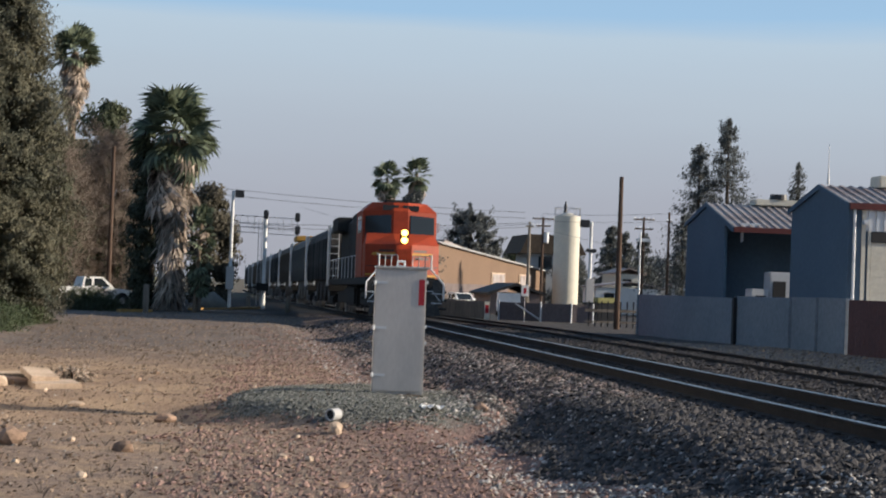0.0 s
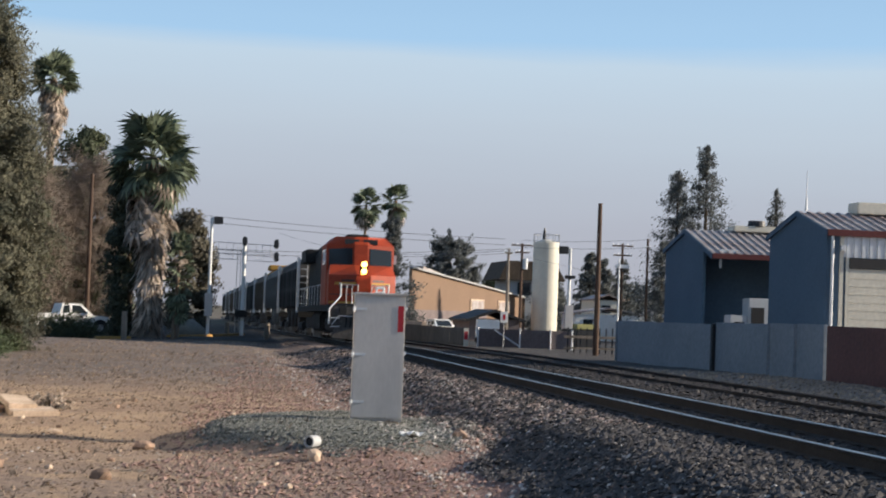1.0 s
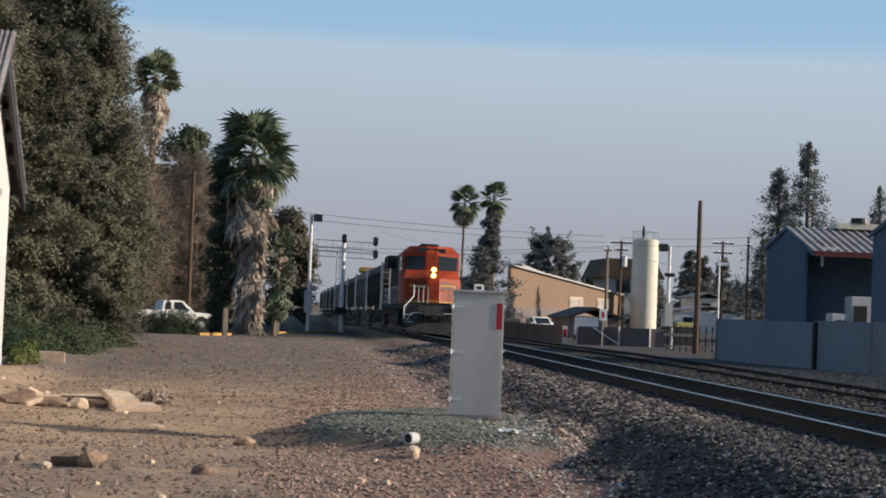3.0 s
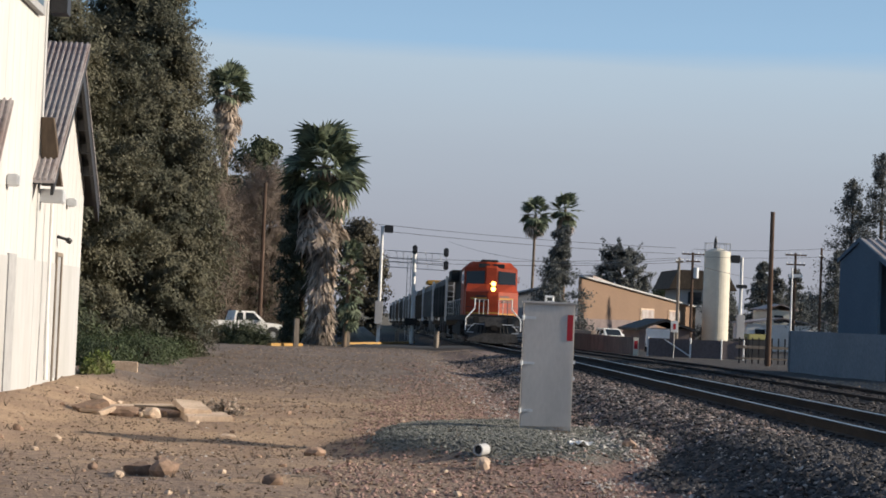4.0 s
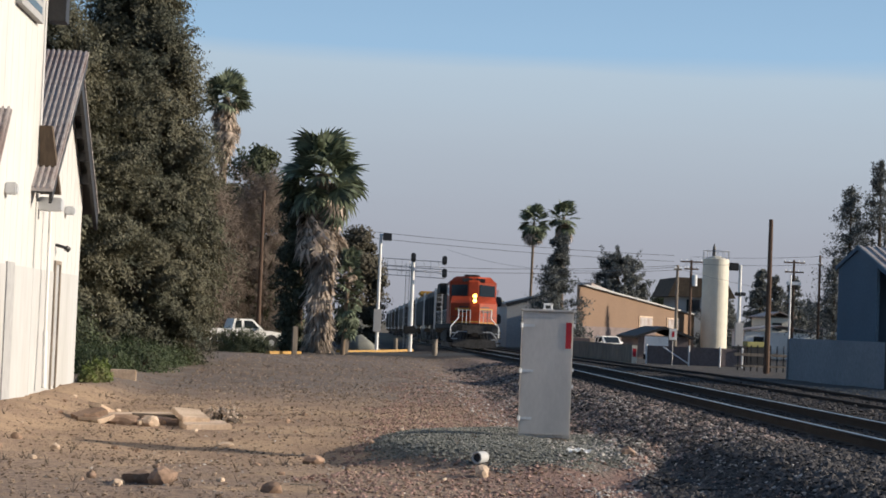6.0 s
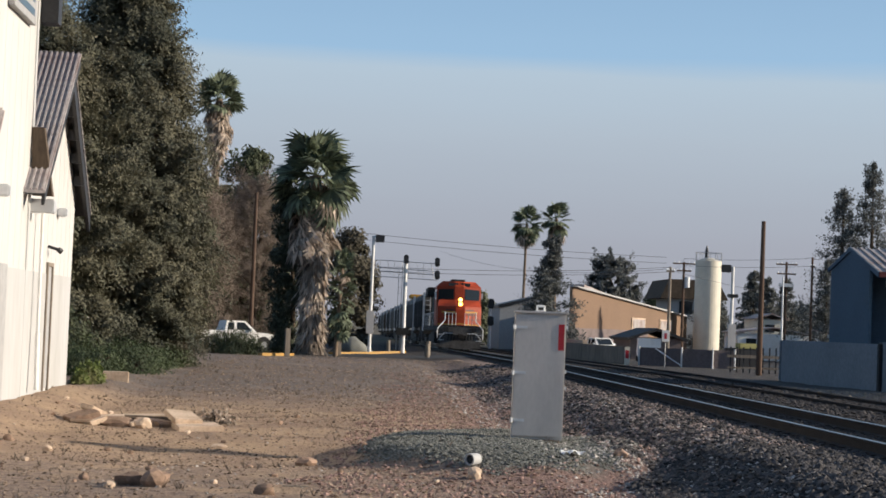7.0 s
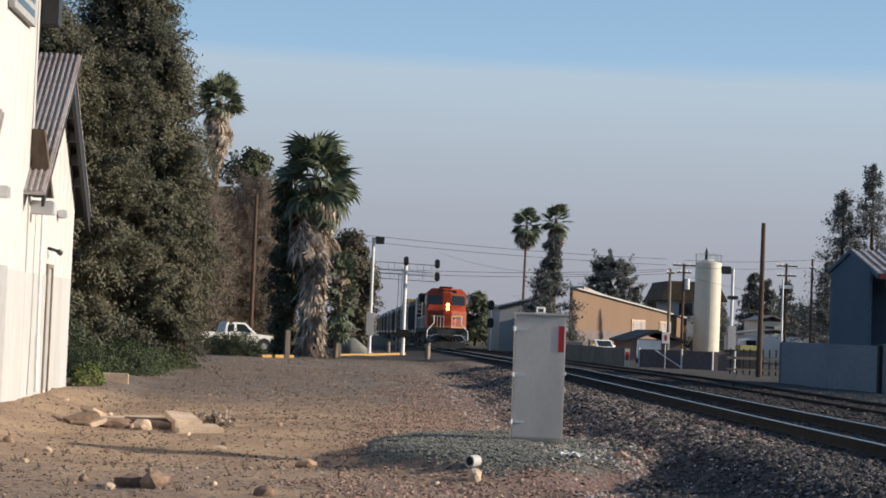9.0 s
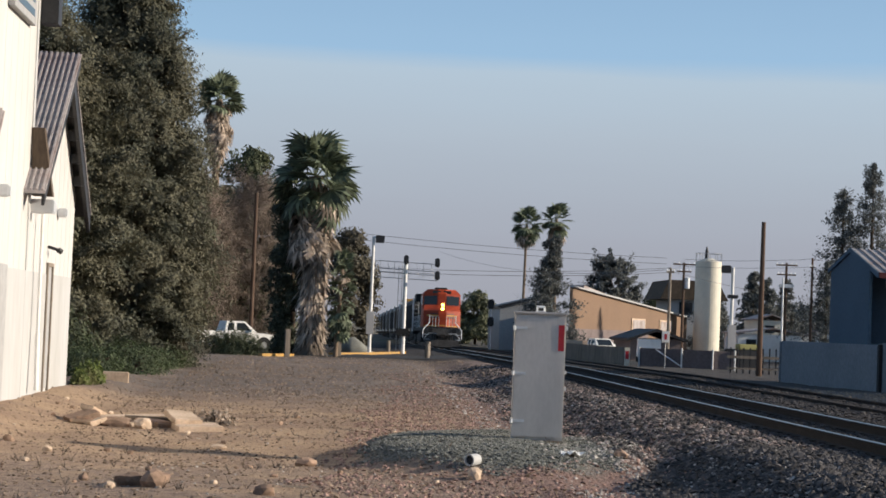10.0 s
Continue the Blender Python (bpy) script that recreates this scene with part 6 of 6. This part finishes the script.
def pickup(x, y, rz, paint, label, bed=True, s=1.0):
    """Pickup truck: nose at +x, wheels on z = 0."""
    t = thing("pickup_truck" if bed else "service_truck", pose(x, y, float(ground_z(x, y)) + 0.03, 0, 0, rz), label, "pickup truck")
    t.scale = (s, s, s)
    side = [(-2.45, 0.55), (-2.48, 1.05), (-2.42, 1.12), (1.30, 1.12), (1.9, 1.08), (2.30, 1.02), (2.52, 0.92), (2.58, 0.62), (2.5, 0.42), (2.15, 0.42), (2.05, 0.68), (1.75, 0.80), (1.45, 0.68), (1.33, 0.40), (-1.15, 0.40), (-1.27, 0.68), (-1.57, 0.80), (-1.87, 0.68), (-1.98, 0.45)]
    body = part("body", prism(bmesh.new(), side, "y", -0.92, 0.92), paint, t)
    part("cab", loft(bmesh.new(), [(-0.80, -0.90), (1.30, -0.90), (1.30, 0.90), (-0.80, 0.90)], 1.124, [(-0.60, -0.76), (0.55, -0.76), (0.55, 0.76), (-0.60, 0.76)], 1.80), paint, t)
    part("bed_rim", boxes((-2.40, -0.86, -0.90, -0.80, 1.124, 1.17, 0.01), (-2.40, -0.86, 0.80, 0.90, 1.124, 1.17, 0.01)), paint, t)
    part("bed_floor", boxes((-2.36, -0.86, -0.795, 0.795, 1.121, 1.128)), "dark", t)
    for s2 in (-1, 1):
        def win(pts):
            b = bmesh.new()
            o = [b.verts.new((u, s2 * (0.912 - 0.14 * (z - 1.124) / 0.676), z)) for u, z in pts]
            i = [b.verts.new((u, s2 * (0.88 - 0.14 * (z - 1.124) / 0.676), z)) for u, z in pts]
            b.faces.new(o), b.faces.new(i[::-1])
            for k in range(len(pts)):
                b.faces.new((o[k], o[(k + 1) % len(pts)], i[(k + 1) % len(pts)], i[k]))
            bmesh.ops.recalc_face_normals(b, faces=b.faces[:])
            return b
        part("side_window", win([(-0.62, 1.24), (-0.52, 1.68), (-0.16, 1.70), (-0.16, 1.24)]), "glass", t)
        part("side_window", win([(0.0, 1.24), (0.0, 1.70), (0.50, 1.70), (0.96, 1.24)]), "glass", t)
        part("headlight", boxes((2.36, 2.53, s2 * 0.7 - 0.18, s2 * 0.7 + 0.18, 0.80, 0.96, 0.03)), "silver", t)
        part("wing_mirror", boxes((0.84, 0.98, s2 * 1.0 - 0.1, s2 * 1.0 + 0.1, 1.18, 1.36, 0.03)), "white", t)
        part("wheel_arch", rods(((-1.57, s2 * 0.90, 0.42), (-1.57, s2 * 0.925, 0.42), 0.46), seg=24), "rubber", t)
        part("wheel_arch", rods(((1.75, s2 * 0.90, 0.42), (1.75, s2 * 0.925, 0.42), 0.46), seg=24), "rubber", t)
        for u in (-1.57, 1.75):
            wh = part("wheel", rods(((u, s2 * 0.68, 0.37), (u, s2 * 0.94, 0.37), 0.37), seg=24), "rubber", t)
            part("rim", rods(((u, s2 * 0.94, 0.37), (u, s2 * 0.95, 0.37), 0.21), seg=16), "steel", wh)
    part("windscreen", prisms(([(0.66, 1.71), (1.22, 1.22), (1.24, 1.24), (0.68, 1.73)], "y", -0.68, 0.68)), "glass", t)
    part("bumper", boxes((2.45, 2.66, -0.85, 0.85, 0.40, 0.62, 0.05)), "black", t)
    return t


pickup(-5.4, 95.5, 21, "white", "white extended-cab pickup truck parked by the crossing", True, 0.85)
pickup(18.8, 128, -72, "white", "white truck parked behind the fence", False, 0.8)
t = thing("white_van", pose(21.1, 121, float(ground_z(21.1, 121)), 0, 0, 82), "small white van parked behind the brown fence", "van")
part("body", loft(bmesh.new(), [(-1.5, -0.8), (1.5, -0.8), (1.5, 0.8), (-1.5, 0.8)], 0.35, [(-1.4, -0.75), (0.95, -0.75), (0.95, 0.75), (-1.4, 0.75)], 1.55), "white", t)
part("windows", boxes((-0.9, 0.7, -0.82, -0.78, 1.0, 1.35)), "glass", t)
for u in (-0.9, 0.95):
    for s2 in (-1, 1):
        part("wheel", rods(((u, s2 * 0.62, 0.3), (u, s2 * 0.81, 0.3), 0.3), seg=16), "rubber", t)
t = thing("green_car", pose(-8.4, 58.2, float(ground_z(-8.4, 58.2)), 0, 0, 80), "white-railed green utility cart behind bushes", "cart")
part("rack", rods(((-0.6, -0.5, 1.55), (0.6, -0.5, 1.55), 0.03), ((-0.6, -0.5, 1.55), (-0.6, -0.5, 1.0), 0.03), ((0.6, -0.5, 1.55), (0.6, -0.5, 1.0), 0.03)), "white", t)
part("body", boxes((-0.8, 0.8, -0.6, 0.6, 0.3, 1.05, 0.08)), "bush", t)
for u in (-0.5, 0.5):
    part("wheel", rods(((u, -0.62, 0.25), (u, 0.62, 0.25), 0.25), seg=16), "rubber", t)


# ---- yards and buildings beyond the crossing ----
def yard_fence():
    t = thing("slatted_fence", pose(0, 0, 0), "brown slatted chain-link fence with pale posts", "fence")
    pts = [(21.4, 96.0), (20.2, 96.0), (18.6, 96.4), (16.55, 97.9)]
    for (xa, ya), (xb, yb) in zip(pts, pts[1:]):
        n = 8
        for k in range(n):
            p, q = (xa + (xb - xa) * (k + 0.004) / n, ya + (yb - ya) * (k + 0.004) / n), (xa + (xb - xa) * (k + 0.996) / n, ya + (yb - ya) * (k + 0.996) / n)
            z = float(ground_z(*p))
            part("slat_panel", prisms(([p, q, (q[0], q[1] + 0.05), (p[0], p[1] + 0.05)], "z", z + 0.02, z + 1.0)), "fence_brown", t)
    for xa, ya in pts:
        z = float(ground_z(xa, ya))
        part("post", rods(((xa, ya - 0.06, z - 0.2), (xa, ya - 0.06, z + 1.08), 0.05)), "silver", t)
    part("brace", rods(((17.3, 97.0, float(ground_z(17.3, 97)) + 0.95), (18.55, 96.2, float(ground_z(18.6, 96)) + 0.1), 0.035)), "silver", t)
    b = thing("board_fence", pose(0, 0, 0), "low grey weathered board fence along the road", "fence")
    for k in range(6):
        x, y = 16.1 - 0.48 * k, 99.4 + 2.7 * k
        z = float(ground_z(x, y))
        part("board", prisms(([(x, y), (x - 0.475, y + 2.68), (x - 0.415, y + 2.68), (x + 0.06, y)], "z", z, z + 1.0)), "post_wood", b)
    c = thing("concrete_barrier", pose(0, 0, 0), "low pale concrete wall beyond the fence", "wall")
    part("wall", boxes((16.2, 16.5, 118, 150, -0.4, 1.1)), "concrete", c)
    m = thing("striped_marker", pose(16.0, 98.4, float(ground_z(16.0, 98.4))), "white marker board with red stripe", "marker")
    part("board", boxes((-0.16, 0.12, -0.03, 0.03, 0.0, 0.98)), "cream", m)
    part("stripe", boxes((-0.12, 0.08, -0.036, -0.031, 0.35, 0.8)), "red", m)
    s = thing("yard_sign", pose(17.5, 95.3, float(ground_z(17.5, 95.3))), "small white sign with unreadable red marks on post", "sign")
    part("post", rods(((0, 0, -0.1), (0, 0, 1.7), 0.025)), "steel", s)
    board = part("board", boxes((-0.2, 0.2, -0.05, -0.026, 1.35, 1.95)), "white", s)
    part("writing_bar", boxes((-0.07, 0.07, -0.055, -0.051, 1.5, 1.8)), "red", board)
    r = thing("iron_railing", pose(0, 0, 0), "dark iron railing with pale blocks by the pole", "railing")
    for k in range(10):
        x = 19.2 + 0.32 * k
        part("bar", boxes((x - 0.03, x + 0.03, 87.0, 87.06, -0.1, 1.25)), "black", r)
    part("rail", boxes((19.0, 22.4, 86.9, 86.98, 0.72, 0.86)), "post_wood", r)
    part("rail", boxes((19.0, 22.4, 86.9, 86.98, 0.2, 0.28)), "post_wood", r)
    y = thing("yellow_skip", pose(23.9, 104, float(ground_z(23.9, 104)), 0, 0, 5), "yellow topped equipment in the yard", "equipment")
    part("body", boxes((-0.58, 0.58, -0.5, 0.5, 0.0, 1.12, 0.03)), "black", y)
    part("top", boxes((-0.62, 0.62, -0.55, 0.55, 1.121, 1.44, 0.04)), "pale_yellow", y)
    e = thing("air_unit", pose(21.6, 65.6, 0), "pale rooftop air unit and cart in the open bay", "equipment")
    part("cabinet_body", boxes((-0.35, 0.6, -0.4, 0.4, 1.1, 2.7, 0.04)), "silver", e)
    part("dark_frame", boxes((-0.25, 0.25, -0.44, -0.401, 1.2, 2.35)), "dark", e)
    part("low_box", boxes((-1.05, -0.38, -0.4, 0.4, 1.1, 2.05, 0.03)), "silver", e)
    part("louvre", boxes((-0.9, -0.5, -0.44, -0.401, 1.25, 1.8)), "dark", e)
    part("stand", boxes((-1.05, 0.6, -0.4, 0.4, -0.1, 1.099)), "loco_grey", e)


yard_fence()


def far_buildings():
    t = thing("tan_building", pose(21.3, 165, 0, 0, 0, 64.9), "tan plastered hall with long sloping roof", "building")
    L = 44.2

    def slope(x):
        return 5.75 - 2.05 * x / L
    plan = [(0, 0), (L, 0), (L, 5), (16, 5)]
    for name, grow, lo, hi, mat in (("wall", 0.0, None, 0.0, "tan"), ("roof", 0.35, 0.002, 0.16, "grey_wall")):
        bm = bmesh.new()
        low = [bm.verts.new((x, y - grow if y == 0 else y, -0.6 if lo is None else slope(x) + lo)) for x, y in plan]
        top = [bm.verts.new((x, y - grow if y == 0 else y, slope(x) + hi)) for x, y in plan]
        for k in range(4):
            bm.faces.new((low[k], low[(k + 1) % 4], top[(k + 1) % 4], top[k]))
        bm.faces.new(low[::-1]), bm.faces.new(top)
        bmesh.ops.recalc_face_normals(bm, faces=bm.faces[:])
        part(name, bm, mat, t)
    part("roof_ridge", prisms(([(14.0, 5.2), (30.0, 4.5), (30.0, 4.95), (14.0, 6.3)], "y", 3.0, 4.5)), "roof_grey", t)
    for x in (23.5, 34.5):
        w = part("window", boxes((x - 2.6, x + 2.6, -0.1, -0.001, 2.0, 3.25)), "concrete", t)
        part("pane", boxes((x - 2.3, x + 2.3, -0.14, -0.101, 2.15, 3.1)), "roof_grey", w)
    part("base_band", boxes((0, L * 0.62, -0.07, -0.001, -0.6, 1.95), (L * 0.62 + 0.01, L, -0.07, -0.001, -0.6, 0.9)), "fence_brown", t)
    g = thing("grey_shed", pose(0, 0, 0), "grey metal shed with shallow dark gable", "building")
    part("wall", prisms(([(17.0, -0.7), (20.9, -0.7), (20.9, 4.9), (17.0, 3.8)], "y", 188, 202)), "grey_wall", g)
    part("roof", prisms(([(16.8, 3.8), (21.2, 5.0), (21.2, 5.2), (16.8, 4.05)], "y", 187.6, 202)), "black", g)
    d = thing("low_house", pose(0, 0, 0), "low dark house with shallow gabled roof", "house")
    part("wall", boxes((21.5, 25.2, 131, 139, -0.5, 1.4)), "fence_brown", d)
    part("roof", prisms(([(21.2, 1.36), (23.35, 2.12), (25.6, 1.42), (25.6, 1.22), (23.35, 1.92), (21.2, 1.16)], "y", 130.5, 139.5)), "dark", d)
    b = thing("brown_house", pose(0, 0, 0), "brown roofed house with pale wall", "house")
    part("wall", boxes((40.0, 46.0, 215, 225, -0.6, 6.1)), "grey_wall", b)
    part("roof", prisms(([(38.6, 6.0), (39.6, 8.3), (45.5, 8.3), (46.8, 6.0)], "y", 214.4, 226)), "bark", b)
    part("window", boxes((41.0, 42.6, 214.9, 214.999, 4.2, 5.7)), "glass", b)
    for name, x0, x1, y, h, mat, label in (("far_house", 38.6, 45.5, 172, 2.1, "white", "low white house beyond the yard"), ("far_house", 42.4, 46.5, 152, 2.5, "white", "white garden wall beside the blue shed"), ("far_house", 43.5, 46.5, 185, 3.6, "cream", "cream house with flat roof in the distance")):
        q = thing(name, pose(0, 0, 0), label, "house", "far houses")
        part("wall", boxes((x0, x1, y, y + 6, -0.6, h)), mat, q)
        part("roof", prisms(([(x0 - 0.3, h), (x0 + (x1 - x0) * 0.5, h + 0.55), (x1 + 0.3, h), (x1 + 0.3, h + 0.12), (x0 + (x1 - x0) * 0.5, h + 0.68), (x0 - 0.3, h + 0.12)], "y", y - 0.3, y + 6.3)), "roof_grey", q)
        part("window", boxes((x0 + 0.8, x0 + 1.8, y - 0.04, y - 0.001, h - 1.3, h - 0.5)), "glass", q)


far_buildings()


def silos():
    for x, y, r, h, mat, label in ((41.1, 199, 1.45, 10.0, "cream", "tall cream steel silo with railed top"),):
        t = thing("silo", pose(x, y, float(ground_z(x, y))), label, "silo")
        g = -float(ground_z(x, y))
        part("shell", rods(((0, 0, -0.2), (0, 0, h + g), r), seg=32), mat, t)
        for z in np.arange(1.4, h, 1.45):
            part("band", rods(((0, 0, z + g), (0, 0, z + 0.06 + g), r + 0.025), seg=32), mat, t)
        part("cap", rods(((0, 0, h + g), (0, 0, h + 0.35 + g), r * 0.9, r * 0.3), seg=32), mat, t)
        for k in range(10):
            a = k * math.tau / 10
            part("rail_post", rods(((r * math.cos(a), r * math.sin(a), h + g), (r * math.cos(a), r * math.sin(a), h + 0.9 + g), 0.03), seg=6), "steel", t)
        part("rail_ring", rods(*[((r * math.cos(k * math.tau / 20), r * math.sin(k * math.tau / 20), h + 0.9 + g), (r * math.cos((k + 1) * math.tau / 20), r * math.sin((k + 1) * math.tau / 20), h + 0.9 + g), 0.03) for k in range(20)], seg=6), "steel", t)
        if mat == "cream":
            part("vent_stack", rods(((-0.25, 0, h + 0.2 + g), (-0.25, 0, h + 1.2 + g), 0.22, 0.18), ((-0.25, 0, h + 1.2 + g), (-0.25, 0, h + 1.7 + g), 0.18, 0.04)), "black", t)


silos()


# ---- what moves: the train backs away along the track ----
def motions():
    rows = [(0.0, 70.7), (0.5, 74.5), (1.0, 78.4), (1.5, 82.4), (2.0, 86.3), (2.5, 90.1), (3.0, 93.7), (3.7, 98.9), (4.5, 104.4), (5.0, 107.9), (5.5, 111.4),
            (6.2, 116.3), (7.0, 122.0), (7.5, 125.9), (8.0, 129.6), (8.5, 133.3), (9.0, 136.8), (9.5, 140.3), (10.0, 143.9)]
    ts, ys = [r[0] for r in rows], [r[1] for r in rows]
    tilt = -math.degrees(math.atan(GRADE))

    def on_track(y):
        return pose(TRACK_X + LEAN * (y - 30.0), y, 0.41 - GRADE * (y - 65.0), tilt, 0, -math.degrees(LEAN))
    walk(LOCO, [(t, on_track(y)) for t, y in rows])
    for i, (car, _) in enumerate(CARS):
        back = 22.0 + 10.15 + 20.1 * i
        walk(car, [(t, on_track(y + back)) for t, y in rows])
    steps = [k / 15 for k in range(151)]
    for sets, r in ((LOCO_WHEELS, 0.51), (CARS[0][1], 0.46), (CARS[1][1], 0.46)):
        for w in sets:
            x, y, z = w.location
            walk(w, [(t, pose(x, y, z, -math.degrees((np.interp(t, ts, ys) - ys[0]) / r))) for t in steps])


motions()
